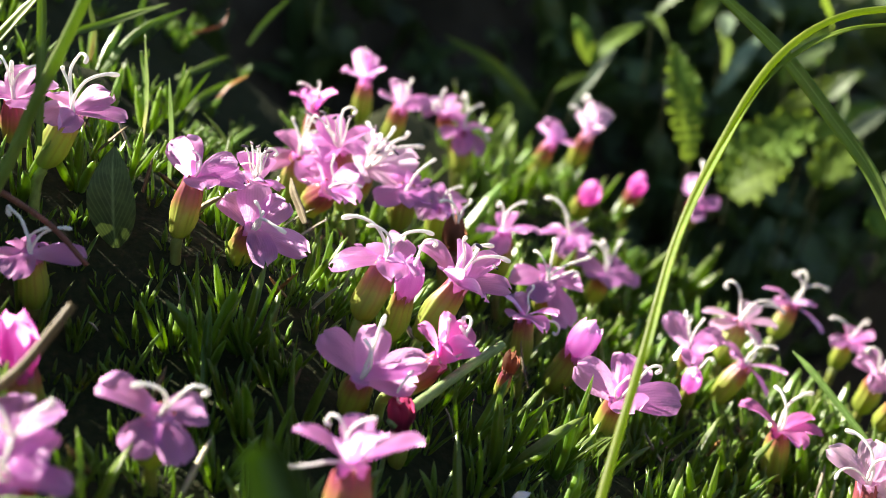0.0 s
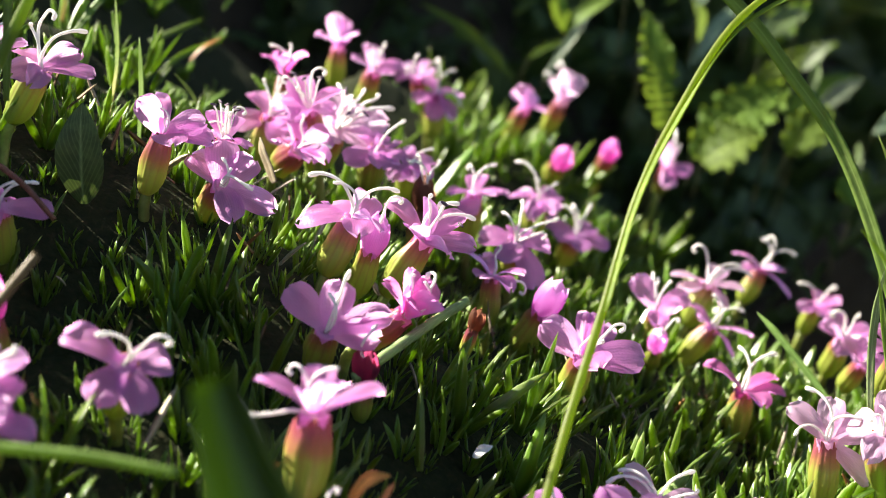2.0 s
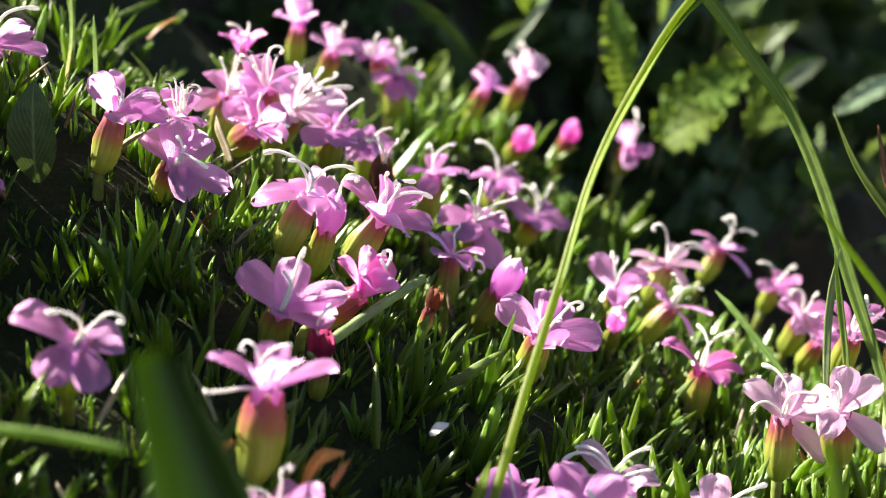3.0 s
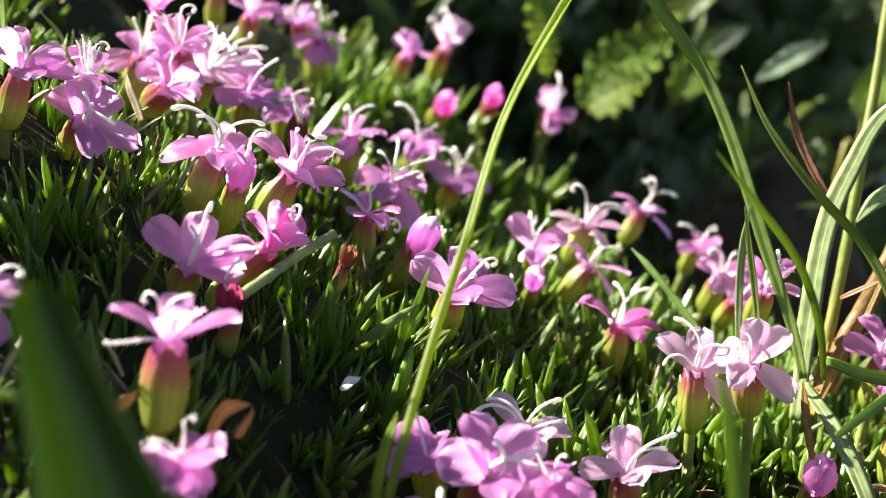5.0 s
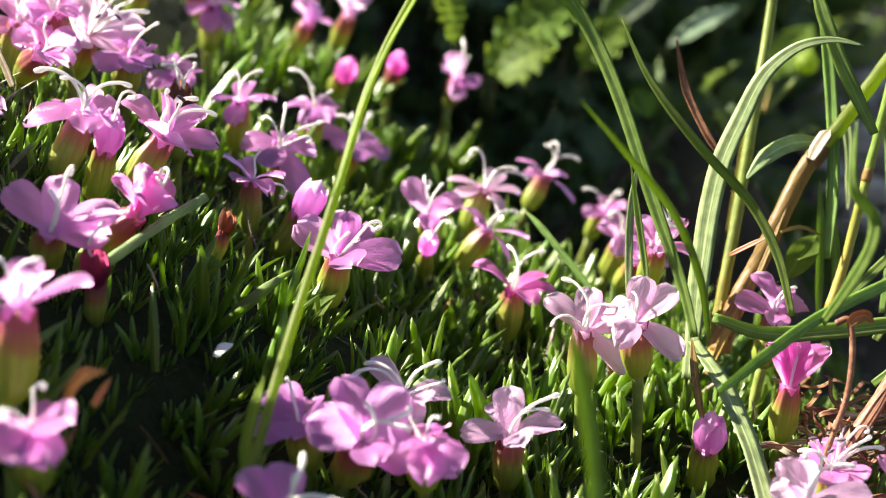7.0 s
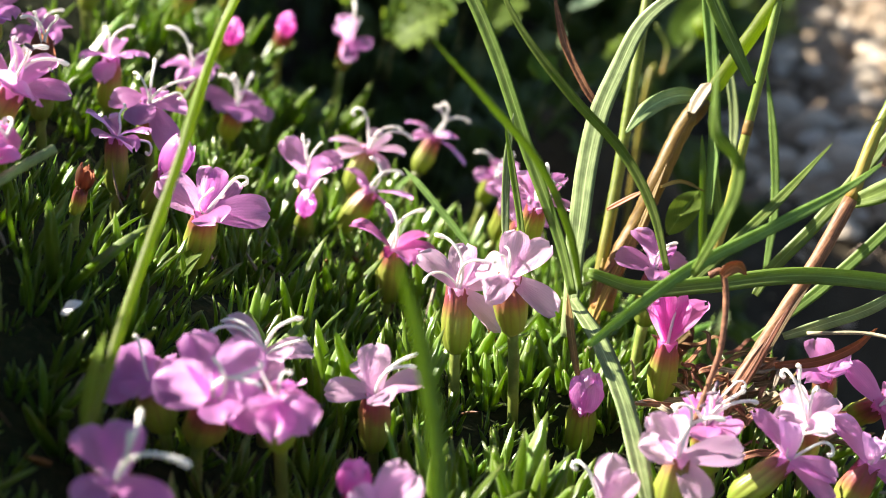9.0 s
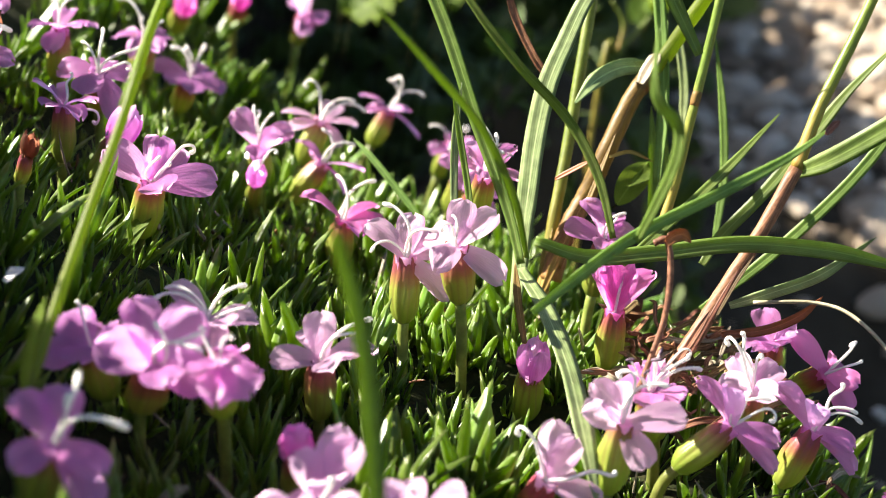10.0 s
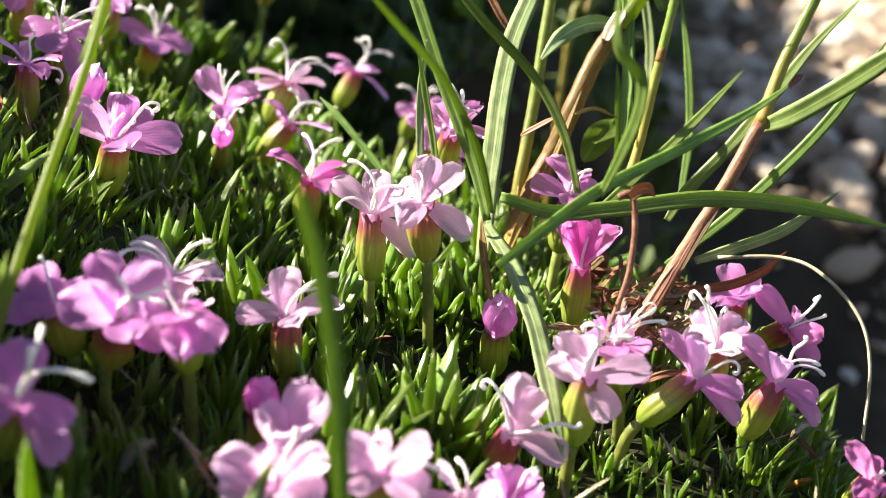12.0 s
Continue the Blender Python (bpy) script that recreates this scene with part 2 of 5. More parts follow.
def mesh_of(name, verts, faces, mat, uvs=None, smooth=True):
    """Vertices in metres; uvs per vertex."""
    me = bpy.data.meshes.new(name)
    me.from_pydata(verts, [], faces)
    me.materials.append(mat)
    me.polygons.foreach_set("use_smooth", [smooth] * len(me.polygons))
    if uvs is not None:
        idx = np.empty(len(me.loops), dtype=np.int32)
        me.loops.foreach_get("vertex_index", idx)
        me.uv_layers.new(name="UVMap").data.foreach_set("uv", np.asarray(uvs, dtype=np.float32)[idx].ravel())
    me.update()
    return me


def part(name, me, parent, m=None, label=""):
    ob = new(name, me)
    ob.parent = parent
    ob.matrix_basis = m if m is not None else Matrix()
    return tagged(ob, label)


def spline(points, n):
    """Catmull-Rom through the points, n steps."""
    p = [Vector(q) for q in points]
    p = [p[0] * 2 - p[1]] + p + [p[-1] * 2 - p[-2]]
    segs, out = len(p) - 3, []
    for k in range(n + 1):
        s = min(k / n * segs, segs - 1e-6)
        i = int(s)
        t = s - i
        a, b, c, d = p[i : i + 4]
        out.append(0.5 * ((2 * b) + (c - a) * t + (2 * a - 5 * b + 4 * c - d) * t * t + (3 * b - a - 3 * c + d) * t**3))
    return out


def tube(points, radii, sides=8, cap=True):
    """Rings round a line of points; returns vertices, faces, uvs."""
    vs, fs, uv = [], [], []
    side = Vector((0.31, -0.9, 0.3))
    for k, p in enumerate(points):
        t = (points[min(k + 1, len(points) - 1)] - points[max(k - 1, 0)]).normalized()
        side = (side - side.dot(t) * t).normalized()
        other = t.cross(side)
        for s in range(sides):
            a = 2 * math.pi * s / sides
            vs.append(p + radii[k] * (math.cos(a) * side + math.sin(a) * other))
            uv.append((s / sides, k / (len(points) - 1)))
    for k in range(len(points) - 1):
        for s in range(sides):
            a, b = k * sides + s, k * sides + (s + 1) % sides
            fs.append((a, b, b + sides, a + sides))
    if cap:
        fs.append(tuple(reversed(range(sides))))
        fs.append(tuple(range((len(points) - 1) * sides, len(points) * sides)))
    return vs, fs, uv


def strip(points, widths, facing, fold=0.25, thick=0.10, twist=0.0):
    """A grass blade: a folded strip with thickness along a line of points, in metres."""
    vs, fs, uv = [], [], []
    n = len(points)
    for k, p in enumerate(points):
        t = (points[min(k + 1, n - 1)] - points[max(k - 1, 0)]).normalized()
        f = (Matrix.Rotation(twist * k / n, 3, t) @ (facing - facing.dot(t) * t)).normalized()
        s = t.cross(f).normalized()
        w = widths[k] / 2
        th = min(thick * MM, w * 0.5)
        for q, (a, b) in enumerate(((-1, fold), (-0.5, 0.4 * fold), (0, 0), (0.5, 0.4 * fold), (1, fold))):
            vs.append(p + s * a * w + f * (b * w))
            uv.append((q / 4, k / (n - 1)))
        for q, (a, b) in enumerate(((0.9, fold), (0.5, 0.4 * fold), (0, 0), (-0.5, 0.4 * fold), (-0.9, fold))):
            vs.append(p + s * a * w + f * (b * w - th))
            uv.append((1 - q / 4, k / (n - 1)))
    for k in range(n - 1):
        for s in range(10):
            a, b = k * 10 + s, k * 10 + (s + 1) % 10
            fs.append((a, b, b + 10, a + 10))
    fs.append(tuple(reversed(range(10))))
    fs.append(tuple(range((n - 1) * 10, n * 10)))
    return vs, fs, uv


# ---- the ground and the cushion ----
def ease(t):
    t = max(0.0, min(1.0, t))
    return t * t * (3 - 2 * t)


def mound(x, y):
    """Height in mm of the cushion's body under its leaf tips."""
    u, v = max(-2.0, min(1.8, (x - 20) / 50)), max(-2.2, min(2.2, (y - 140) / 50))
    knolls = 5.0 * math.exp(-((x + 2) ** 2 + (y - 121) ** 2) / 300) + 4.0 * math.exp(-((x - 57) ** 2 + (y - 119) ** 2) / 350)
    knolls += 4.0 * math.exp(-((x - 24) ** 2 + (y - 220) ** 2) / 300) - 4.5 * math.exp(-((x + 36) ** 2 + (y - 112) ** 2) / 250)
    knolls -= 3.5 * math.exp(-((x - 12) ** 2 + (y - 90) ** 2) / 300) + 3.0 * math.exp(-((x - 22) ** 2 + (y - 178) ** 2) / 250)
    knolls += 5.5 * math.exp(-((x + 25) ** 2 + (y - 131) ** 2) / 420)
    knolls -= 0.04 * min(30.0, max(0.0, x - 72.0)) ** 2
    knolls -= 15 * ease((y - max(166, 216 + 3.8 * (x + 11)) - 3 * math.sin(x * 0.3)) / 16)
    knolls -= 7.0 * math.exp(-((x - 52) ** 2 + (y - 109) ** 2) / 60)
    return 49.5 + knolls - 21.2 * u - 0.1 * v + 4.5 * u * u - 4.4 * u * v - 0.5 * v * v


def rim(x, y):
    """How far inside the cushion's rim a place lies, in mm."""
    far = (128 - x) * 0.83 - (y - 100) * 0.56 + 4 * math.sin(x * 0.11) + 3 * math.sin(y * 0.13)
    return min(far, 258 - y + 5 * math.sin(x * 0.09), 112 - x + 3 * math.sin(y * 0.12), x + 115, y + 30)


def body(x, y):
    d = max(0.0, min(1.0, rim(x, y) / 24))
    d = d * (2 - d)
    bumps = 2.2 * noise.noise(Vector((x * 0.06, y * 0.06, 1.3))) + 0.9 * noise.noise(Vector((x * 0.2, y * 0.2, 5)))
    return -LIFT - 3 + (mound(x, y) + bumps - 3 + LIFT + 3) * d


def shade_bank(x, y):
    """A mostly unseen slope behind the cushion and a knob, added to cast shade, in mm."""
    high = max(150 * ease((80 - x) / 70) + 58 * ease((-60 - x) / 50), 45 * ease((175 + 0.35 * (y - 430) - x) / 60))
    y0, y = y, y - 0.55 * max(-480.0, min(0.0, x + 20))
    knob = 50 * math.exp(-(((x - 97) / 26) ** 2 + ((y0 - 272) / 38) ** 2))
    high *= ease((x + 520) / 220)
    return knob + high * ease((y - 340) / 100) * (1 - ease((y - 460) / 130)) * (1 + 0.25 * noise.noise(Vector((x * 0.02, y * 0.02, 4))))


def soil(x, y):
    # The dip is added so that the ground right of the cushion falls into shade.
    dip = 30 * ease((x - 112) / 40) * ease((310 - y) / 70) * ease((400 - x) / 150) * ease((y + 40) / 60)
    return -LIFT + shade_bank(x, y) - dip + 3.0 * noise.noise(Vector((x * 0.012, y * 0.012, 2))) + 1.2 * noise.noise(Vector((x * 0.05, y * 0.05, 7)))


def grid(name, height, xs, ys, mat):
    vs = [V(x, y, height(x, y)) for y in ys for x in xs]
    w = len(xs)
    fs = [(j * w + i, j * w + i + 1, (j + 1) * w + i + 1, (j + 1) * w + i) for j in range(len(ys) - 1) for i in range(w - 1)]
    return new(name, mesh_of(name, vs, fs, mat))


def spread(a, b, fine, far):
    """Grid lines: fine steps from a to b, then ever wider ones out to far."""
    out, step = list(np.arange(a, b + 0.1, fine)), fine
    while out[-1] < far:
        step *= 1.6
        out.append(out[-1] + step)
    step = fine
    while out[0] > -far:
        step *= 1.6
        out.insert(0, out[0] - step)
    return [float(v) for v in out]


ground = tagged(grid("ground", soil, spread(-200, 560, 8, 60000), spread(-60, 700, 8, 60000), SOIL), "dark brown stony soil under the plants", kind="structure")

cushion = tagged(new("moss_campion_cushion"), "dense green cushion of short pointed leaves on soil", "cushion plant")
mass = grid("cushion_body", body, [float(v) for v in np.arange(-120, 121, 3)], [float(v) for v in np.arange(-36, 262, 3)], SHADE_LITTER)
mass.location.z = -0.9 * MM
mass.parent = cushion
tagged(mass, "litter between the leaves, coloured near black for the shade there")


def spike(rng, length, width):
    """One cushion leaf along +z in mm: a keeled, tapering, bent spike of 4 rings and a tip."""
    bend = rng.uniform(0.0, 0.24) * length
    vs = []
    for k, (h, w) in enumerate(((0, 0.7), (0.35, 1.0), (0.68, 0.84), (0.88, 0.48))):
        off = bend * h * h
        for a, b in ((-0.5, 0.12), (0.5, 0.12), (0.0, -0.22)):
            vs.append((a * w * width, b * w * width - off, h * length))
    vs.append((0, -bend, length))
    uv = [(u, h) for h in (0, 0.35, 0.68, 0.88) for u in (0.0, 1.0, 0.5)] + [(0.5, 1.0)]
    fs = []
    for k in range(3):
        for s in range(3):
            a, b = 3 * k + s, 3 * k + (s + 1) % 3
            fs.append((a, b, b + 3, a + 3))
    for s in range(3):
        fs.append((9 + s, 9 + (s + 1) % 3, 12))
    return np.array(vs), fs, uv


rng = random.Random(11)
SPIKES = [spike(rng, rng.uniform(4.9, 8.6), rng.uniform(0.80, 1.18)) for _ in range(14)]
SPIKE_MESH = [mesh_of("leaf", [tuple(v * MM for v in p) for p in vs.tolist()], fs, MOSS, uv) for vs, fs, uv in SPIKES]


def lay_cushion():
    """Rosettes of spikes over the whole cushion; those of the middle front are separate leaves."""
    r = random.Random(5)
    verts, faces, marks, count, single = [], [], [], 0, 0
    y = 45.0
    while y < 250:
        step = 3.0
        x = -100.0
        while x < 115:
            px, py = x + r.uniform(-1.3, 1.3), y + r.uniform(-1.3, 1.3)
            x += step
            if rim(px, py) < 3 or abs(px - 0.22 * py) > 45 + 0.42 * py:
                continue
            bare = noise.noise(Vector((px * 0.11, py * 0.11, 21))) + 0.006 * (px - 20)
            back = max(ease((-14 - px) / 12) * ease((py - 138) / 10), max(0.5, ease((8 - px) / 10)) * ease((py - 166) / 10))
            if r.random() > 0.98 + 0.3 * bare - 0.42 * back - 0.34 * ease((6 - px) / 10) * ease((py - 172) / 12):
                continue
            z = body(px, py)
            gx, gy = (body(px + 2, py) - body(px - 2, py)) / 4, (body(px, py + 2) - body(px, py - 2)) / 4
            up = Vector((-gx * 0.6, -gy * 0.6, 1)).normalized()
            tall = r.uniform(1.3, 1.6) if r.random() < (0.10 + 0.04 * ease((118 - py) / 8)) * ease((30 - px) / 10) else r.uniform(0.8, 1.3) if r.random() < 0.55 + 0.004 * (px - 10) else r.uniform(0.55, 0.8)
            turn = r.uniform(0, 6.28)
            broad = 1.0 + 0.12 * ease((px - 22) / 25) * ease((py - 92) / 8)
            patch = 0.85 + 0.35 * noise.noise(Vector((px * 0.08, py * 0.08, 9)))
            near = min((px - fx) ** 2 + 0.35 * (py + 4.0 - fy) ** 2 for fx, fy in FEET)
            patch *= 0.52 + 0.48 * ease((near - 4) / 22)
            patch *= 1 - 0.36 * ease((px - 42) / 12) * ease((106 - py) / 8)
            patch *= 1 - 0.3 * math.exp(-(((px - -0) / 7) ** 2 + ((py - 103) / 8) ** 2))
            patch = max(patch, 0.5)
            for k in range(8):
                az = turn + k * 2.4
                tilt = 0.04 + 0.07 * k + r.uniform(-0.12, 0.18)
                axis = (up + tilt * Vector((math.cos(az), math.sin(az), 0))).normalized()
                q = axis.to_track_quat("Z", "Y") @ Matrix.Rotation(r.uniform(-0.5, 0.5) + az, 3, "Z").to_quaternion()
                s = min(1.1, max(0.8, 1 + 0.005 * (px - 15))) * tall * patch * (0.5 + 0.78 * r.random() ** 1.4)
                pick = r.randrange(len(SPIKES))
                base = V(px + 0.5 * math.cos(az), py + 0.5 * math.sin(az), z - 1.3)
                if single < 300 and 2 < px < 44 and 94 < py < 124 and k in (0, 1, 3) and r.random() < 0.8:
                    part("leaf", SPIKE_MESH[pick], cushion, Matrix.LocRotScale(base, q, (s * broad, s * broad, s)))
                    single += 1
                    continue
                vs, fs, uv = SPIKES[pick]
                marks.extend(uv)
                m = np.array(q.to_matrix()) @ np.diag((s * broad, s * broad, s)) * MM
                verts.append(vs @ m.T + np.array(base))
                faces.extend([tuple(i + count for i in f) for f in fs])
                count += len(vs)
        y += step
    me = mesh_of("leaf_mass", np.concatenate(verts).tolist(), faces, MOSS_REST, marks)
    ob = part("leaf_mass", me, cushion, None, "crowded short green cushion leaves")
    tagged(ob, kind="stuff")


# foot and tip of the tallest leaves in front
TALL = [
    ((1.2, 104.9, 57.5), (1.2, 106.3, 64.8)),
    ((-5.2, 98.0, 57.9), (-3.4, 99.1, 64.8)),
    ((-3.1, 93.8, 56.0), (-0.4, 93.9, 60.6)),
    ((-2.1, 92.0, 54.6), (-0.8, 92.1, 58.9)),
    ((-6.1, 99.7, 59.3), (-5.6, 100.3, 64.5)),
    ((13.4, 83.3, 45.2), (14.0, 83.7, 52.3)),
    ((13.5, 83.0, 44.7), (12.7, 83.7, 51.6)),
    ((14.9, 87.4, 44.9), (14.9, 87.3, 50.6)),
    ((16.5, 90.2, 44.4), (15.5, 90.7, 50.9)),
    ((17.9, 90.9, 44.2), (17.6, 91.3, 50.7)),
    ((18.9, 91.6, 43.7), (18.9, 91.4, 49.3)),
    ((21.8, 90.7, 43.5), (22.7, 90.4, 49.0)),
    ((19.6, 87.8, 43.4), (20.2, 87.6, 49.1)),
    ((21.3, 85.0, 43.0), (21.2, 85.4, 49.8)),
    ((19.4, 88.1, 44.0), (19.0, 88.5, 50.2)),
]


def lay_tall_leaves():
    for k, (foot, tip) in enumerate(TALL):
        a, b = Vector(foot), Vector(tip)
        pick = k % len(SPIKES)
        s = (b - a).length / max(v[2] for v in SPIKES[pick][0].tolist())
        part("leaf", SPIKE_MESH[pick], cushion, Matrix.LocRotScale(V(*a), (b - a).to_track_quat("Z", "Y"), (0.85, 0.85, s)))


def lay_dead_leaves():
    """Withered leaves, straw-coloured and brown, that stick up between the green ones."""
    r = random.Random(77)
    kinds = [mesh_of("dead_leaf", [tuple(v * MM for v in p) for p in SPIKES[k][0].tolist()], SPIKES[k][1], mat, SPIKES[k][2]) for k, mat in ((1, LEAF["ashen"]), (4, DRY), (7, LEAF["litter"]), (9, LEAF["ashen"]))]
    for _ in range(110):
        x, y = r.uniform(-38, 80), r.uniform(84, 150)
        if rim(x, y) < 6:
            continue
        az, tilt, s = r.uniform(0, 6.28), r.uniform(0.3, 1.5), r.uniform(0.45, 0.9)
        axis = Vector((tilt * math.cos(az), tilt * math.sin(az), 1)).normalized()
        q = axis.to_track_quat("Z", "Y") @ Matrix.Rotation(az, 3, "Z").to_quaternion()
        part("dead_leaf", r.choice(kinds), cushion, Matrix.LocRotScale(V(x, y, body(x, y) + r.uniform(0.5, 3.0)), q, (s * 0.8, s * 0.8, s)), "dry straw-coloured or brown leaf")


# ---- flowers ----
def petal_mesh(name, mat, length, width, arch, droop, cup, notch, wave, seed):
    r = random.Random(seed)
    ph = r.uniform(0, 6)
    nu, nv = 8, 11
    vs, uv, fs = [], [], []
    for j in range(nv + 1):
        v = j / nv
        w = width * 0.5 * (0.33 + 0.67 * math.sin(math.pi * min(1, 0.06 + 0.70 * v ** 1.15)) ** 1.3) * (1 if v < 0.86 else math.sqrt(max(0.02, 1 - ((v - 0.86) / 0.145) ** 2)))
        for i in range(nu + 1):
            u = 2 * i / nu - 1
            x = length * (v - notch * math.exp(-(u / 0.35) ** 2) * max(0, v - 0.75) * 4 + 0.02 * u * u * v)
            z = arch * math.sin(math.pi * 0.55 * v) - droop * v * v + cup * u * u * (0.3 + 0.7 * v) * w * 0.8 + wave * (math.sin(4.2 * u + 5 * v + ph) + 0.55 * math.sin(8.5 * u - 6 * v + 2 * ph)) * v
            vs.append(((0.15 + x) * MM, u * w * MM, z * MM))
            uv.append((u * 0.5 + 0.5, v))
    for j in range(nv):
        for i in range(nu):
            a = j * (nu + 1) + i
            fs.append((a, a + 1, a + nu + 2, a + nu + 1))
    return mesh_of(name, vs, fs, mat, uv)


PETALS = {tone: [petal_mesh("petal", mat, 4.2 + 0.25 * math.sin(3 * k), 3.05 + 0.2 * math.cos(2 * k), 0.7, 0.5 + 0.5 * (k % 3), 0.18 + 0.10 * (k % 2),
                            (0.02, 0.05, 0.08)[k % 3], 0.16 + 0.06 * (k % 3), 40 + k) for k in range(6)] for tone, mat in PETAL.items()}


def bud_petal_mesh(mat, k, open_by, crease):
    """A petal wrapped round the axis (z) of a bud."""
    r = random.Random(70 + k)
    nu, nv = 8, 10
    vs, uv, fs = [], [], []
    for j in range(nv + 1):
        v = j / nv
        rad = 0.45 + 1.0 * math.sin(math.pi * (0.10 + (0.86 - 0.36 * open_by) * v)) ** 0.9 + open_by * 1.1 * v
        half = 0.95 * (0.55 + 0.45 * math.sin(math.pi * min(1.0, 0.1 + 0.8 * v))) * (1 if v < 0.85 else math.sqrt(max(0.03, 1 - ((v - 0.85) / 0.155) ** 2)))
        for i in range(nu + 1):
            u = 2 * i / nu - 1
            a = u * half
            rr = rad * (1 + 0.05 * u) + crease * (0.6 * math.sin(9 * u + 3 * v + k) + 0.5 * math.sin(15 * u - 8 * v + 2 * k)) * v
            vs.append((rr * math.cos(a) * MM, rr * math.sin(a) * MM, (4.6 * v - 0.25 * u * u + crease * math.cos(7 * v + 5 * u)) * MM))
            uv.append((u * 0.5 + 0.5, 0.2 + 0.8 * v))
    for j in range(nv):
        for i in range(nu):
            a = j * (nu + 1) + i
            fs.append((a, a + 1, a + nu + 2, a + nu + 1))
    return mesh_of("petal", vs, fs, mat, uv)


BUDS = {}
for tone, mat in PETAL.items():
    BUDS[tone, "bud"] = [bud_petal_mesh(mat, k, 0.10, 0.09) for k in range(3)]
    BUDS[tone, "half"] = [bud_petal_mesh(mat, k, 1.0, 0.08) for k in range(3)]
    BUDS[tone, "withered"] = [bud_petal_mesh(mat, k, 0.08, 0.20) for k in range(3)]


def calyx_mesh(k, mat):
    """A ribbed bell with five teeth, mouth at z = 0."""
    r = random.Random(90 + k)
    sides, rings = 30, 10
    fat = r.uniform(0.92, 1.1)
    vs, fs, uv = [], [], []
    prof = ((-6.2, 0.35), (-6.05, 0.8), (-5.5, 1.3), (-4.7, 1.55), (-3.8, 1.66), (-2.9, 1.66), (-2.0, 1.57), (-1.0, 1.42), (-0.2, 1.28), (0.25, 1.24))
    for z, rad in prof:
        for s in range(sides):
            a = 2 * math.pi * s / sides
            rib = 1 + 0.075 * math.cos(10 * a) * min(1, (z + 6.2) / 1.5)
            tooth = (0.45 * math.cos(5 * a) - 0.3) if z > 0.2 else (0.15 * math.cos(5 * a) - 0.1 if z > -0.5 else 0)
            lump = noise.noise(Vector((1.1 * math.cos(a), 1.1 * math.sin(a), 0.45 * z + 7.7 * k)))
            rr = rad * fat * rib * (1 + 0.2 * lump)
            vs.append((rr * math.cos(a) * MM, rr * math.sin(a) * MM, (z + tooth) * MM))
            uv.append((abs(s / sides * 2 - 1), (z + 6.2) / 6.8))
    for j in range(len(prof) - 1):
        for s in range(sides):
            a, b = j * sides + s, j * sides + (s + 1) % sides
            fs.append((a, b, b + sides, a + sides))
    fs.append(tuple(reversed(range(sides))))
    return mesh_of("calyx", vs, fs, mat, uv)


def tube_mesh(mat):
    """The pink funnel where the petals leave the calyx."""
    vs, fs, uv = [], [], []
    prof = ((-1.2, 1.10), (-0.2, 1.16), (0.2, 1.16), (0.3, 0.95), (0.1, 0.55), (-0.3, 0.02))
    for j, (z, rad) in enumerate(prof):
        for s in range(20):
            a = 2 * math.pi * s / 20
            rr = rad * (1 + 0.07 * math.cos(5 * a))
            vs.append((rr * math.cos(a) * MM, rr * math.sin(a) * MM, z * MM))
            uv.append((abs(s / 10 - 1), 0.1 + 0.2 * (j < 3)))
    for j in range(len(prof) - 1):
        for s in range(20):
            a, b = j * 20 + s, j * 20 + (s + 1) % 20
            fs.append((a, b, b + 20, a + 20))
    return mesh_of("corolla_tube", vs, fs, mat, uv)


TUBES = {tone: tube_mesh(mat) for tone, mat in PETAL.items()}
CALYXES = [calyx_mesh(k, CALYX) for k in range(3)]
GREEN_CALYXES = [calyx_mesh(k, CALYX_GREEN) for k in range(3)]


def style_mesh(form, k):
    """A white style from the throat along +x, 5 mm long, arched to +z: an even arc, one with a hooked end, or a nearly straight one."""
    r = random.Random(120 + k)
    w = r.uniform(-0.35, 0.35)
    pts = {"a": [(-0.3, 0, -0.2), (1.0, 0, 1.0), (2.7, w, 1.55), (4.2, w, 1.0), (5.0, 0.2, 0.0)],
           "h": [(-0.3, 0, -0.1), (1.6, w, 0.35), (3.5, w, 0.8), (4.6, 0.1, 0.75), (5.15, 0, 0.1), (4.85, 0, -0.6), (4.3, 0, -0.45)],
           "s": [(-0.3, 0, 0), (1.5, w, 0.35), (3.3, -w, 0.30), (4.5, 0, 0.05), (5.0, 0.2, 0.2)]}[form]
    line = spline([Vector(p) * MM for p in pts], 22)
    rad = [(0.185 - 0.04 * math.sin(math.pi * j / 22) + (0.05 if j > 18 else 0)) * MM * (1 + 0.06 * math.sin(2.3 * j + k)) for j in range(23)]
    rad[-1] *= 0.6
    vs, fs, uv = tube(line, rad, 8)
    return mesh_of("style", vs, fs, STYLE, uv)


def anther_material():
    n = Nodes("anther_dark")
    obj = n.add("TexCoord").outputs["Object"]
    col = n.ramp(n.noise(obj, 3000, 3), (0.3, (0.05, 0.03, 0.06)), (0.7, (0.16, 0.10, 0.13)))
    return n.finish(col, 0.7)


def anther_mesh():
    """A grain-shaped anther along z."""
    line = [Vector((0, 0, z * MM)) for z in (-0.5, -0.35, -0.1, 0.15, 0.4, 0.5)]
    vs, fs, uv = tube(line, [q * MM for q in (0.04, 0.12, 0.16, 0.15, 0.10, 0.03)], 8)
    return mesh_of("anther", vs, fs, anther_material(), uv)


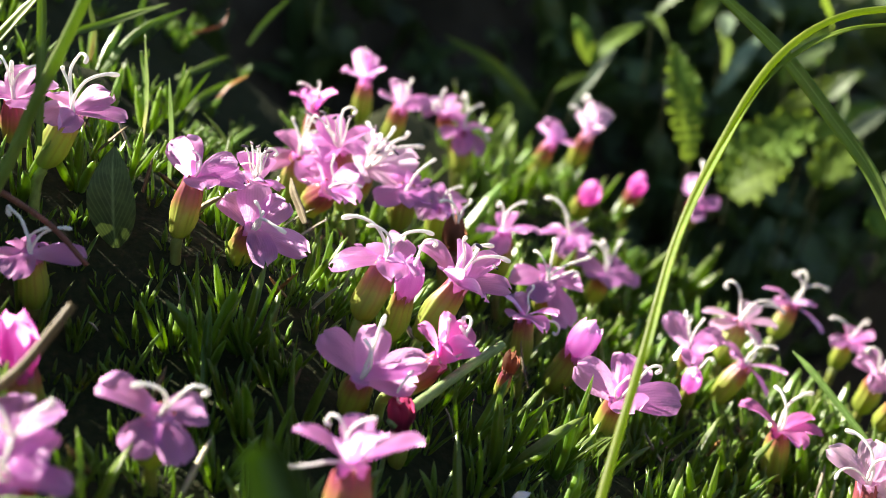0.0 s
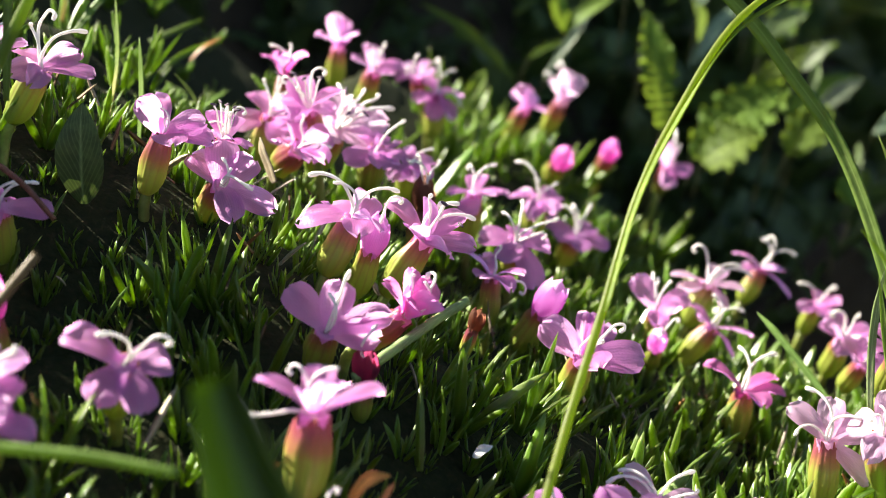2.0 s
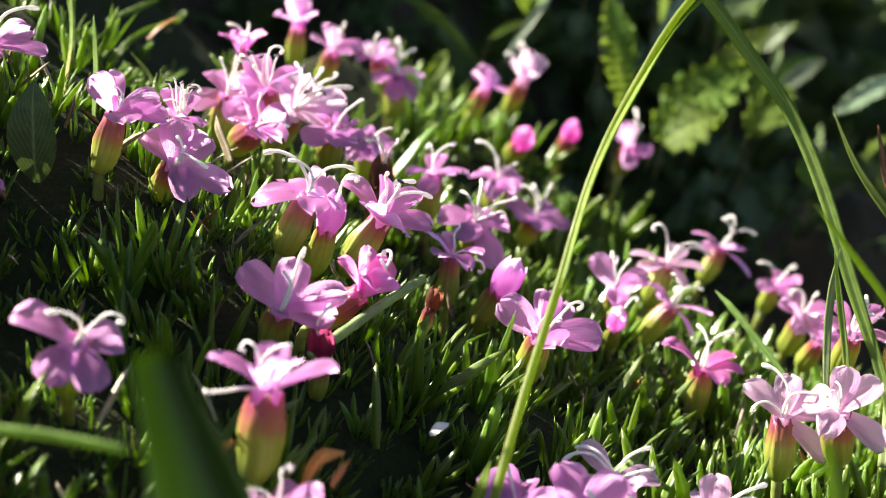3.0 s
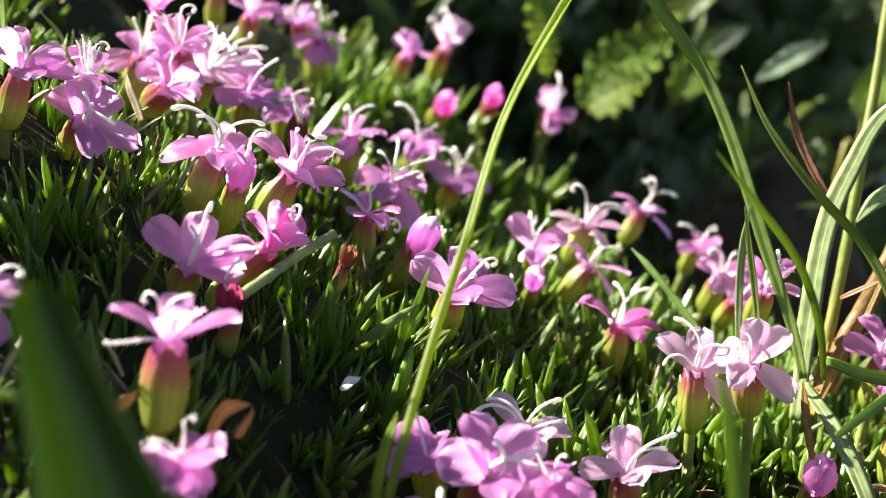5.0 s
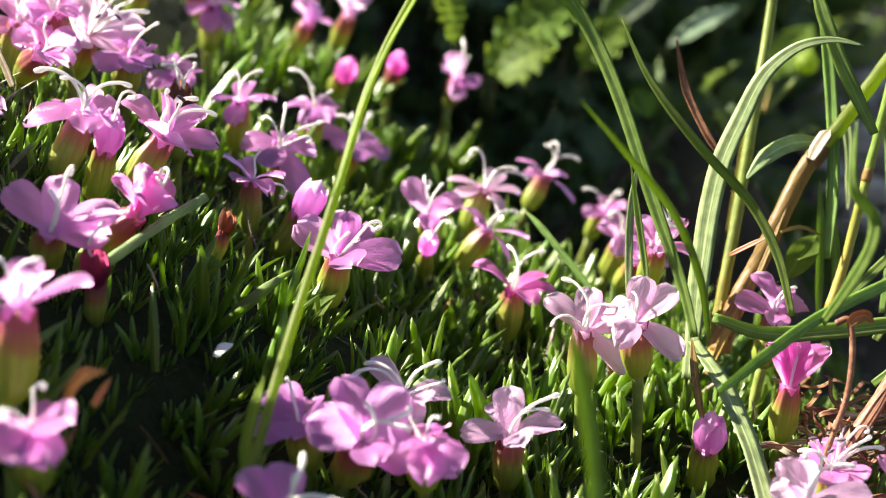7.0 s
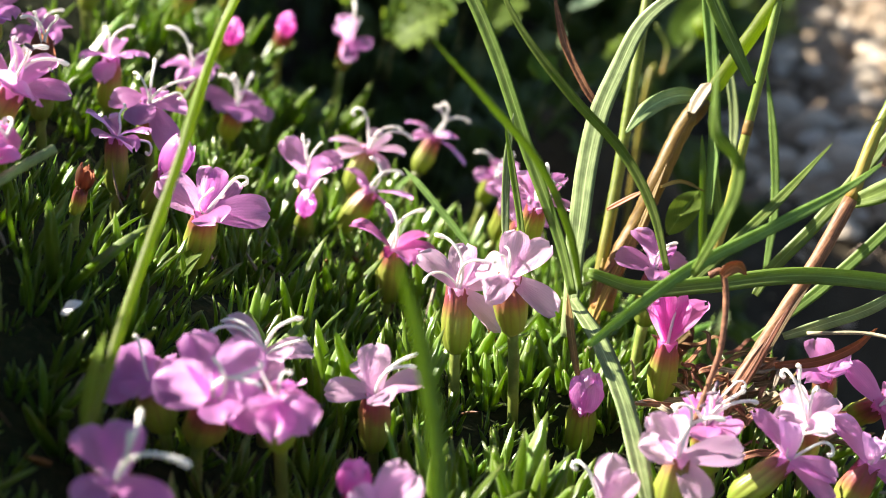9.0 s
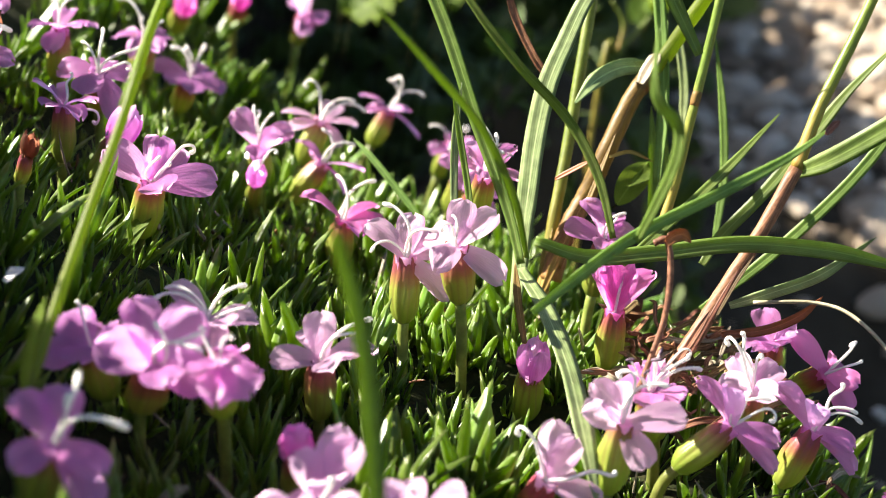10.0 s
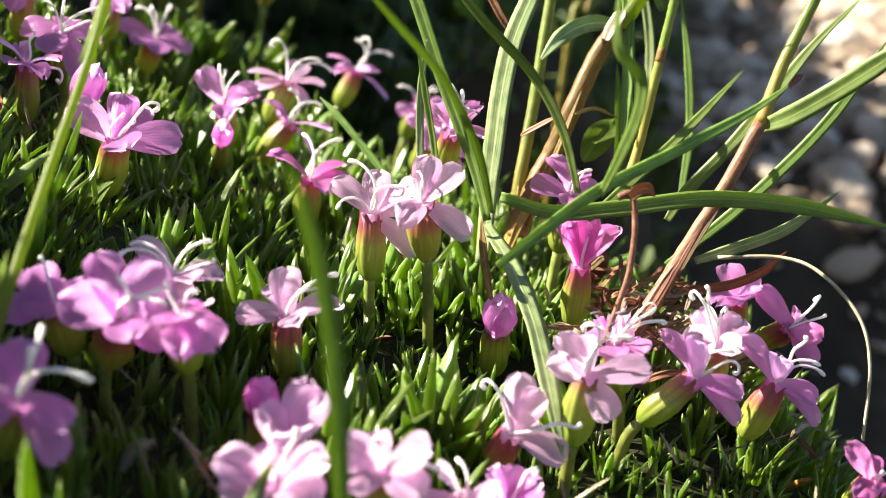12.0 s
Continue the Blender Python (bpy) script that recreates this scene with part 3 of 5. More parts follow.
ANTHER = anther_mesh()
FILAMENT = mesh_of("filament", *tube(spline([Vector(p) * MM for p in ((0, 0, -0.3), (0.1, 0, 2.0), (-0.1, 0.1, 3.6), (0, 0, 4.6))], 8), [0.11 * MM] * 9, 6)[:2], STYLE)
STYLES = {form: [style_mesh(form, k) for k in range(3)] for form in "ahs"}
TONE = {"pink": "pink", "deep": "deep pink", "violet": "violet-pink", "pale": "pale pink", "brown": "dried brown", "wine": "dark wine-red"}
FORM = {"open": "open {} flower with white curled styles on a green calyx", "half": "half-open {} flower on a yellow-green calyx",
        "bud": "closed {} flower bud on a green calyx", "withered": "withered {} flower with creased petals on its calyx"}
flower_rng = random.Random(3)
FEET = []


def flower(kind, pos, axis, spin, size, lift, tone, styles, petals=(), looks=(), wide=None, anthers=0):
    """A flower with its throat at pos (mm); petals: (azimuth, lift, length factor, roll) each, looks: azimuths of its styles, or (azimuth, lift, length in mm, form) each."""
    r = flower_rng
    z = Vector(axis).normalized()
    x = (Vector((1, 0, 0)) - z.x * z).normalized()
    turn = Matrix((x, z.cross(x), z)).transposed().to_4x4()
    root = tagged(new("campion_flower"), FORM[kind].format(TONE[tone]), "flower", "flowers of the cushion")
    root.matrix_basis = Matrix.Translation(V(*pos)) @ turn
    fat = size * r.uniform(0.80, 0.94)
    part("calyx", (GREEN_CALYXES if kind == "withered" and tone == "pink" else CALYXES)[r.randrange(3)], root, Matrix.Diagonal((fat, fat, size, 1)) @ pose(0, 0, 0, 0, 0, r.uniform(0, 72)))
    part("corolla_tube", TUBES[tone], root, Matrix.Diagonal((fat, fat, size, 1)))
    foot = Vector(pos) - 6.0 * size * z
    FEET.append((foot.x, foot.y))
    deep = max(3.0, foot.z - body(foot.x, foot.y) + 1.5)
    inv = root.matrix_basis.inverted()
    line = [inv @ V(*q) for q in (foot + 0.3 * z, foot - 0.35 * deep * (z * 0.7 + Vector((0, 0, 0.3))), foot - deep * Vector((z.x * 0.45, z.y * 0.45, 1)))]
    vs, fs, uv = tube(spline(line, 8), [0.55 * MM] * 9, 8)
    part("stalk", mesh_of("stalk", vs, fs, STALK, uv), root)
    if kind in ("open", "half"):
        if kind == "half":
            wide, lift = wide or 1.12, max(lift, 56)
        if not petals:
            petals = [(spin + 72 * k + r.uniform(-9, 9), lift + r.uniform(-12, 12), r.uniform(0.92, 1.08)) for k in range(5)]
        wide = wide or r.uniform(0.75, 1.0)
        for az, up, s, *roll in petals:
            m = pose(0, 0, 0.15 * MM, 0, 0, az) @ pose(0, 0, 0, (roll[0] if roll else 0) + r.uniform(-10, 10), -up, 0) @ Matrix.Diagonal((size * s, size * wide * r.uniform(0.92, 1.08), size, 1))
            part("petal", PETALS[tone][r.randrange(6)], root, m)
    else:
        for k in range(5):
            s = size * r.uniform(0.92, 1.06)
            m = pose(0, 0, (-0.5 + 0.15 * k) * MM, 0, 0, spin + 144 * k + r.uniform(-8, 8)) @ pose(0, 0, 0, 0, r.uniform(-3, 6), 0)
            part("petal", BUDS[tone, kind][k % 3], root, m @ Matrix.Diagonal((s, s, s, 1)))
    if not looks:
        looks = [spin + 360 / max(1, styles) * k + r.uniform(-35, 35) for k in range(styles)]
    for way in looks:
        az, up, long, form = way if isinstance(way, tuple) else (way, r.uniform(42, 80), size * r.uniform(4.0, 5.6), r.choice("aahhs"))
        q = long / 5.0
        part("style", STYLES[form][r.randrange(3)], root, pose(0, 0, (0 if kind in ("open", "half") else 2.2) * MM, 0, 0, az) @ pose(0, 0, 0, 0, -up, 0) @ Matrix.Diagonal((q, 0.5 + 0.5 * q, 0.3 + 0.7 * q, 1)))
    for k in range(anthers):
        az, lean, s = spin + 360 / anthers * k + r.uniform(-20, 20), r.uniform(8, 28), size * r.uniform(0.8, 1.15)
        thread = part("filament", FILAMENT, root, pose(0, 0, 0, 0, 0, az) @ pose(0, 0, 0, 0, lean, 0) @ Matrix.Diagonal((s, s, s, 1)))
        part("anther", ANTHER, thread, pose(0, 0, 4.6 * MM, r.uniform(-40, 40), 60, 0), "dark violet-brown anther")
    return root


flower("open", (-42.4, 136.6, 85.9), (0.1, -0.2, 1), 10, 1.0, 15, "pink", 3)
flower("open", (-34.3, 127.6, 87.0), (0.53, 0.09, 0.84), 10, 0.98, 8, "pink", 3, petals=[(-4, 22, 1.17, 32), (51, 47, 0.95, 19), (-114, -10, 0.88, -22), (135, -5, 1.17, -29), (-82, 0, 1.03, -2)], looks=[(160, 42, 4.4, "s"), (326, 117, 5.4, "h"), (23, 68, 5.5, "a")], wide=0.85)
flower("open", (-35.4, 114.2, 77.9), (0.14, -0.34, 0.93), 0, 1.0, 5, "pink", 3, petals=[(-5, 3, 1.09), (-173, -16, 1.08), (-101, 4, 0.92), (80, -31, 0.95), (119, -20, 1.11)], looks=[(132, 38, 4.5, "h"), (23, 31, 4.1, "a"), (23, 56, 3.2, "a")], wide=0.85)
flower("bud", (-33.7, 102.9, 72.4), (0, -0.1, 1), 0, 1.1, 60, "deep", 0)
flower("open", (-30.1, 87.6, 73.8), (0.1, -0.3, 1), 20, 0.98, 12, "violet", 3)
flower("open", (-29.3, 84.9, 72.4), (0.1, -0.5, 0.8), 60, 1.0, 12, "pink", 2)
flower("open", (-21.4, 95.7, 71.8), (0.24, -0.45, 0.86), 198, 1.02, 15, "violet", 2, petals=[(156, 8, 1.12), (-114, -7, 0.9), (-60, -8, 1.0), (28, -17, 0.91)], looks=[(-166, 62, 5.0, "a"), (6, 52, 4.8, "h")], wide=0.95)
flower("open", (-23.5, 127.8, 80.6), (0.30, 0.12, 0.95), 20, 0.98, 35, "pink", 2, petals=[(-166, 38, 0.93, -42), (130, 46, 1.05, -18), (-2, 11, 1.14, 40), (15, 28, 0.97, 38), (-67, 0, 1.08, 26)], looks=[(69, 77, 2.0, "s"), (147, 64, 2.7, "a")], wide=1.0)
flower("open", (-17.9, 126.2, 76.0), (0.40, -0.58, 0.71), 234, 1.0, 15, "pink", 3, petals=[(132, -10, 1.06, -15), (96, 8, 1.05, -6), (49, 20, 0.97, 6), (-23, 15, 1.23, 16), (-79, 27, 1.1, 12)], looks=[(118, 63, 3.4, "a"), (-46, 52, 4.7, "a"), (74, 86, 2.7, "h")], wide=0.98)
flower("open", (-18.5, 133.6, 78.3), (0.14, 0.15, 0.98), 40, 0.85, 25, "pink", 4, petals=[(117, 33, 1.12), (81, 31, 1.03), (129, 1, 1.17), (-49, 11, 1.14), (-77, -2, 1.08)], looks=[(130, 72, 3.3, "a"), (-46, 80, 3.1, "s"), (25, 67, 3.7, "h"), (162, 41, 2.4, "a")], wide=0.95, anthers=6)
flower("open", (-16.7, 159.3, 73.5), (0.32, 0.11, 0.94), 30, 1.05, 20, "pink", 2, petals=[(-174, -31, 0.98, -41), (133, 20, 1.13, -27), (-59, -26, 1.1, 19), (63, 30, 0.97, 22), (-44, 4, 1.13, 40)], looks=[(150, 56, 4.7, "s"), (19, 64, 4.0, "a")], wide=0.95, anthers=3)
flower("open", (-16.2, 171.0, 75.5), (0.1, 0.1, 1), 50, 0.9, 50, "deep", 3)
flower("open", (-9.1, 158.6, 72.2), (0.43, -0.48, 0.76), 0, 1.25, 12, "pale", 5, petals=[(6, 35, 1.18, 14), (-49, 36, 1.09, 21), (136, -31, 1.11, -19), (103, 2, 1.08, -10), (65, 7, 1.02, 2), (-125, 26, 0.97, -11)], looks=[(103, 34, 5.5, "a"), (62, 45, 6.0, "a"), (16, 39, 7.3, "a"), (41, 45, 6.7, "s"), (86, 68, 4.7, "h")], wide=0.95, anthers=3)
flower("open", (-11.6, 152.3, 76.4), (-0.1, -0.3, 1), 30, 1.0, 20, "pink", 3, anthers=3)
flower("open", (-12.5, 147.6, 73.2), (0.48, -0.66, 0.57), 80, 1.05, 20, "pink", 2, petals=[(36, 2, 0.96), (-93, 56, 1.1), (92, -19, 1.09), (-65, 63, 1.11), (106, -54, 1.14)], looks=[(-10, 47, 4.0, "a"), (97, 35, 4.0, "s")], wide=0.95)
flower("open", (-4.2, 153.0, 71.2), (0.18, -0.55, 0.81), 10, 1.05, 10, "violet", 1, petals=[(-141, 7, 0.95), (61, -17, 1.0), (-51, 37, 1.09), (98, -19, 1.09), (-85, 28, 1.07)], looks=[(43, 34, 5.0, "a")], wide=0.95)
flower("open", (-0.3, 164.0, 66.1), (0.17, -0.42, 0.89), 50, 1.0, 15, "violet", 2, petals=[(-126, 17, 0.97), (-86, 18, 1.06), (45, -18, 0.96), (103, -13, 1.09), (-70, 32, 1.07)], looks=[(28, 35, 3.5, "a"), (135, 25, 1.9, "s")], wide=0.95)
flower("half", (-11.5, 203.8, 71.5), (0.14, 0.01, 0.99), 0, 0.92, 62, "pink", 1, petals=[(-166, 37, 0.94), (131, 63, 1.27), (-18, 51, 0.98), (-83, 47, 0.95), (58, 68, 1.06)], looks=[(107, 69, 5.3, "s")], wide=1.1)
flower("open", (-5.9, 194.1, 70.5), (0.34, -0.23, 0.91), 0, 0.95, 40, "pink", 3, petals=[(-166, 16, 0.95), (-1, 41, 1.0), (109, 25, 1.06), (-69, 25, 1.04)], looks=[(81, 58, 4.3, "h"), (120, 49, 3.4, "s"), (95, 56, 3.3, "a")], wide=1.1)
flower("open", (3.2, 199.5, 65.8), (0.13, 0.05, 0.99), 20, 1.05, 30, "violet", 3, petals=[(-135, -7, 1.01), (-52, -27, 1.03), (36, 6, 1.02), (-93, -37, 1.04), (126, 17, 1.05)], looks=[(112, 70, 5.2, "h"), (26, 57, 4.5, "a"), (-37, -11, 4.3, "a")], wide=0.95)
flower("open", (0.1, 201.2, 67.7), (-0.2, -0.3, 1), 60, 0.8, 25, "violet", 2)
flower("half", (16.8, 213.9, 59.6), (0.43, -0.26, 0.87), 30, 1.0, 60, "pink", 0, petals=[(106, 40, 1.02), (-159, 36, 0.97), (-36, 39, 0.97), (-126, 72, 0.94)], looks=[], wide=1.0)
flower("half", (23.6, 224.5, 58.0), (0.35, -0.29, 0.89), 0, 1.05, 50, "pale", 2, petals=[(45, 51, 1.18), (178, 39, 0.98), (100, 51, 1.18), (-92, 64, 0.94)], looks=[(114, 47, 6.5, "h"), (140, 29, 5.6, "a")], wide=1.0)
flower("bud", (21.7, 204.0, 54.0), (0.19, -0.74, 0.65), 0, 1.08, 60, "deep", 0)
flower("bud", (30.3, 212.5, 52.5), (0.11, -0.72, 0.68), 0, 0.98, 65, "deep", 0)
flower("open", (40.1, 213.6, 50.3), (0.16, -0.44, 0.88), 100, 0.95, 20, "pink", 2, petals=[(109, 39, 1.02), (-38, 15, 0.94), (-95, 4, 1.02), (-152, 38, 1.05)], looks=[(57, 41, 4.2, "s"), (83, 43, 6.4, "a")], wide=1.1)
flower("open", (-5.1, 121.2, 74.5), (0.45, 0.08, 0.89), 0, 0.98, 8, "pink", 3, petals=[(174, -25, 1.3, -28), (80, 19, 0.99, 6), (-55, 24, 1.09, -28), (-81, 3, 1.05, 15), (118, -11, 1.1, -28)], looks=[(164, 16, 5.9, "a"), (176, 36, 4.0, "a"), (9, 57, 5.0, "a")], wide=1.0)
flower("withered", (-3.6, 122.1, 71.1), (0.32, -0.11, 0.94), 0, 0.85, 70, "pink", 1)
flower("open", (1.3, 124.2, 71.1), (0.56, 0.04, 0.83), 0, 1.05, 38, "pink", 4, petals=[(160, 18, 1.09, -29), (-175, 59, 0.97, 35), (21, 68, 1.02, 23), (-62, 21, 1.06, -34), (-6, 32, 1.13, 31), (-130, 25, 0.95, 31)], looks=[(-170, 63, 5.1, "s"), (-147, 73, 4.7, "s"), (-1, 82, 5.2, "a"), (7, 57, 5.5, "a")], wide=0.82, anthers=3)
flower("half", (-0.4, 113.7, 68.1), (0.77, -0.16, 0.62), 20, 0.95, 55, "deep", 3, petals=[(171, 17, 0.96), (133, 36, 1.04), (-142, 47, 1.02), (88, 54, 0.99), (-94, 77, 1.04)], looks=[(148, 49, 4.1, "s"), (108, 62, 4.6, "h"), (141, 67, 3.9, "a")], wide=1.05)
flower("open", (-6.9, 109.4, 68.6), (0.24, -0.57, 0.79), 50, 1.0, 20, "pink", 2, petals=[(139, 9, 1.15, -14), (78, 35, 1.02, 1), (12, 25, 1.27, 15), (-9, 14, 1.03, 16)], looks=[(74, 47, 5.5, "h"), (101, 63, 3.9, "a")], wide=0.95)
flower("open", (-6.6, 91.2, 69.9), (0.14, 0.16, 0.98), 0, 1.1, 14, "pink", 3, petals=[(167, 26, 1.09), (-1, 25, 1.13), (91, 33, 0.98), (-59, 49, 1.07), (-101, 41, 1.0)], looks=[(-161, 0, 4.7, "s"), (154, 56, 4.0, "h"), (-13, 71, 4.2, "a")], wide=0.72)
flower("withered", (-3.7, 109.6, 63.9), (0.1, -0.2, 1), 0, 0.75, 75, "wine", 1)
flower("open", (7.4, 163.2, 62.6), (0.11, -0.01, 0.99), 0, 1.0, 20, "violet", 2, petals=[(-142, 21, 0.94), (-11, 23, 1.01), (-100, -16, 1.02), (-51, 18, 1.03), (82, 21, 1.04)], looks=[(119, 63, 3.8, "h"), (26, 54, 4.8, "a")], wide=0.95)
flower("open", (16.5, 175.9, 57.7), (0.12, -0.40, 0.91), 30, 1.05, 15, "violet", 3, petals=[(141, -16, 1.04), (-66, 24, 1.03), (-105, 17, 1.02), (47, -21, 1.0)], looks=[(96, 43, 3.0, "s"), (32, 36, 3.4, "a"), (129, 31, 6.0, "a")], wide=0.95)
flower("open", (12.0, 151.2, 61.1), (0.06, -0.55, 0.84), 10, 1.0, 5, "violet", 4, petals=[(163, -17, 1.02), (0, -12, 0.99), (-61, -27, 1.35), (-110, 13, 1.01), (78, -28, 1.02)], looks=[(79, 35, 4.9, "a"), (21, 22, 5.6, "a"), (8, 14, 3.5, "h"), (117, 28, 3.8, "a")], wide=1.0)
flower("open", (8.9, 141.9, 60.4), (0.10, 0.05, 0.99), 40, 0.95, 10, "pink", 2, petals=[(-173, 37, 0.97), (-33, 24, 1.02), (-66, 10, 1.03), (107, 20, 1.04), (-117, 12, 0.97)], looks=[(58, 69, 3.7, "s"), (-37, -2, 4.3, "h")], wide=0.8)
flower("open", (22.0, 179.6, 51.3), (0.25, -0.43, 0.87), 0, 1.0, 0, "violet", 3, petals=[(159, -2, 1.2), (-20, 2, 1.12), (-92, 15, 1.02), (-141, 14, 1.0), (47, -12, 1.02)], looks=[(106, 38, 4.2, "h"), (66, 45, 4.8, "h"), (129, 26, 4.7, "a")], wide=0.95)
flower("bud", (14.1, 138.3, 57.9), (0.42, -0.30, 0.86), 0, 1.02, 65, "pink", 0)
flower("open", (17.6, 127.9, 57.4), (0.20, -0.36, 0.91), 18, 1.15, 22, "pink", 3, petals=[(151, 13, 1.06, -21), (84, 25, 1.0, -4), (61, 17, 1.0, 5), (-6, 13, 1.21, 21), (-82, 33, 0.99, 25)], looks=[(-15, 66, 3.3, "s"), (23, 50, 5.2, "h"), (27, 83, 3.3, "a")], wide=0.98)
flower("open", (29.3, 153.8, 51.3), (-0.04, -0.36, 0.93), 60, 0.98, 25, "pink", 3, petals=[(129, 37, 1.14, -16), (14, 18, 1.0, 21), (-96, 29, 1.0, 3), (-52, 49, 0.97, 41)], looks=[(95, 46, 4.5, "h"), (50, 40, 4.1, "a"), (82, 46, 4.1, "s")], wide=0.95)
flower("withered", (28.5, 148.5, 48.9), (0.04, -0.53, 0.85), 0, 0.75, 60, "pink", 1)
flower("open", (37.7, 165.0, 50.1), (0.42, 0.08, 0.90), 0, 1.0, 2, "pale", 3, petals=[(172, -14, 1.16), (-153, -31, 1.03), (-13, 13, 0.99), (-49, -20, 0.98), (68, 20, 1.04)], looks=[(154, 46, 5.2, "h"), (7, 53, 4.8, "a"), (-2, 36, 5.6, "a")], wide=0.95)
flower("open", (37.0, 158.4, 47.1), (0.60, 0.06, 0.80), 30, 0.98, 5, "violet", 2, petals=[(145, 5, 0.99), (-18, -13, 1.05), (-10, 24, 1.18), (97, -5, 0.98)], looks=[(149, 53, 4.2, "a"), (8, 62, 4.6, "a")], wide=0.85)
flower("open", (49.1, 184.1, 44.7), (0.48, 0.14, 0.87), 20, 0.9, 20, "pink", 3, petals=[(168, 10, 1.17), (-59, 18, 0.94), (-13, -13, 1.42), (-143, -8, 1.05)], looks=[(151, 61, 4.4, "a"), (130, 75, 4.8, "h"), (1, 50, 5.4, "a")], wide=0.75)
flower("open", (37.5, 141.3, 46.8), (0.10, 0.03, 0.99), 0, 1.0, 22, "deep", 2, petals=[(159, 33, 1.15), (-2, 14, 1.08), (18, 27, 1.02), (-70, 13, 0.95)], looks=[(113, 67, 5.2, "a"), (20, 51, 5.8, "a")], wide=1.0)
flower("open", (58.2, 186.2, 38.4), (0.25, -0.27, 0.93), 0, 0.9, 25, "pink", 2, petals=[(-141, 6, 1.08), (-38, 34, 0.92), (-83, 5, 0.96), (68, 4, 1.04)], looks=[(145, 23, 4.1, "a"), (35, 48, 3.8, "h")], wide=0.95)
flower("open", (56.0, 165.8, 41.9), (0.2, -0.3, 0.9), 30, 1.0, 25, "pink", 3)
flower("open", (55.1, 154.4, 44.1), (0.3, -0.4, 0.85), 70, 0.9, 15, "pink", 1)
flower("open", (41.0, 120.7, 51.7), (0.04, 0.20, 0.98), 10, 1.03, 15, "pale", 3, petals=[(157, 40, 1.14, -43), (68, 51, 1.01, 8), (25, 6, 1.0, 43), (-22, -38, 1.34, 43), (29, 31, 1.0, 34)], looks=[(141, 63, 5.7, "a"), (-163, 14, 3.9, "a"), (-37, 43, 4.4, "a")], wide=0.85)
flower("open", (45.0, 116.6, 54.6), (-0.13, -0.12, 0.98), 90, 1.0, 18, "pale", 2, petals=[(59, 50, 1.0, 12), (-121, 12, 1.0, -26), (-33, -33, 1.27, 30), (11, 27, 1.09, 32), (110, -12, 1.01, -29)], looks=[(-156, 68, 3.0, "h"), (87, 57, 3.1, "a")], wide=0.9)
flower("open", (51.3, 133.1, 55.0), (0.1, -0.3, 0.95), 40, 0.95, 30, "pink", 4, anthers=4)
flower("open", (62.8, 127.0, 49.9), (0.21, 0.17, 0.96), 0, 0.98, 28, "pink", 2, petals=[(149, 53, 1.03, -38), (165, 1, 1.01, -40), (25, 21, 1.06, 30), (65, 32, 1.04, 4), (-108, -4, 1.01, 4)], looks=[(9, 61, 3.5, "a"), (23, 70, 2.8, "s")], wide=0.9)
flower("half", (60.7, 115.9, 47.3), (0.07, 0.01, 1.00), 0, 1.0, 52, "deep", 1, petals=[(132, 53, 1.09), (89, 66, 1.22), (18, 51, 1.19), (61, 66, 1.02), (111, 63, 1.07)], looks=[(57, 66, 5.3, "s")], wide=1.15)
flower("withered", (52.3, 114.2, 42.0), (-0.02, -0.30, 0.95), 0, 1.0, 70, "pink", 0)
flower("open", (12.9, 99.5, 55.2), (-0.13, -0.36, 0.92), 200, 1.0, 12, "violet", 1, petals=[(-149, 26, 0.96), (119, -1, 0.98), (-34, 29, 1.0), (-97, 31, 0.95), (80, -22, 0.95)], looks=[(100, 45, 3.8, "s")], wide=1.05)
flower("open", (17.8, 95.7, 55.5), (0.19, -0.52, 0.83), 54, 1.1, 25, "violet", 3, petals=[(172, 13, 1.01, -9), (114, 29, 1.05, -8), (46, 37, 1.06, 2), (-37, 15, 0.96, 10), (-84, 38, 0.94, 11)], looks=[(120, 74, 4.7, "a"), (0, 60, 5.3, "a"), (-32, 57, 5.6, "a")], wide=1.0)
flower("open", (22.4, 93.2, 56.5), (-0.05, -0.40, 0.92), 20, 1.0, 12, "pink", 2, petals=[(-134, 54, 1.04), (38, -39, 1.04), (-55, 18, 0.93), (-94, 20, 0.93), (73, -25, 0.96)], looks=[(296, 140, 3.1, "h"), (40, 60, 2.6, "h")], wide=1.1)
flower("open", (22.0, 105.8, 53.5), (0.04, -0.21, 0.98), 20, 0.95, 20, "pale", 4, petals=[(146, 33, 1.06), (9, 0, 1.01), (-86, 18, 0.95), (-125, 28, 1.0), (-68, 29, 0.97)], looks=[(171, 23, 5.1, "a"), (149, 31, 4.6, "a"), (24, 38, 4.5, "a"), (-4, 31, 4.0, "s")], wide=0.95)
flower("open", (31.4, 105.5, 49.5), (0.02, -0.15, 0.99), 0, 1.0, 30, "pale", 2, petals=[(173, 1, 1.04, -21), (105, 19, 0.93, -10), (88, 37, 0.96, -4), (4, 16, 1.06, 19), (-81, 23, 0.94, 19)], looks=[(18, 34, 5.6, "a"), (0, 38, 4.2, "a")], wide=0.85)
flower("open", (-5.9, 87.0, 62.7), (0.04, -0.30, 0.95), 30, 1.0, 20, "pink", 2, petals=[(-28, 34, 1.1, 16), (-64, 10, 1.0, 6), (-94, 8, 0.91, -4), (-127, 38, 0.91, -18), (52, -16, 0.9, 12)], looks=[(52, 64, 3.6, "h"), (172, 32, 3.0, "a")], wide=1.0)
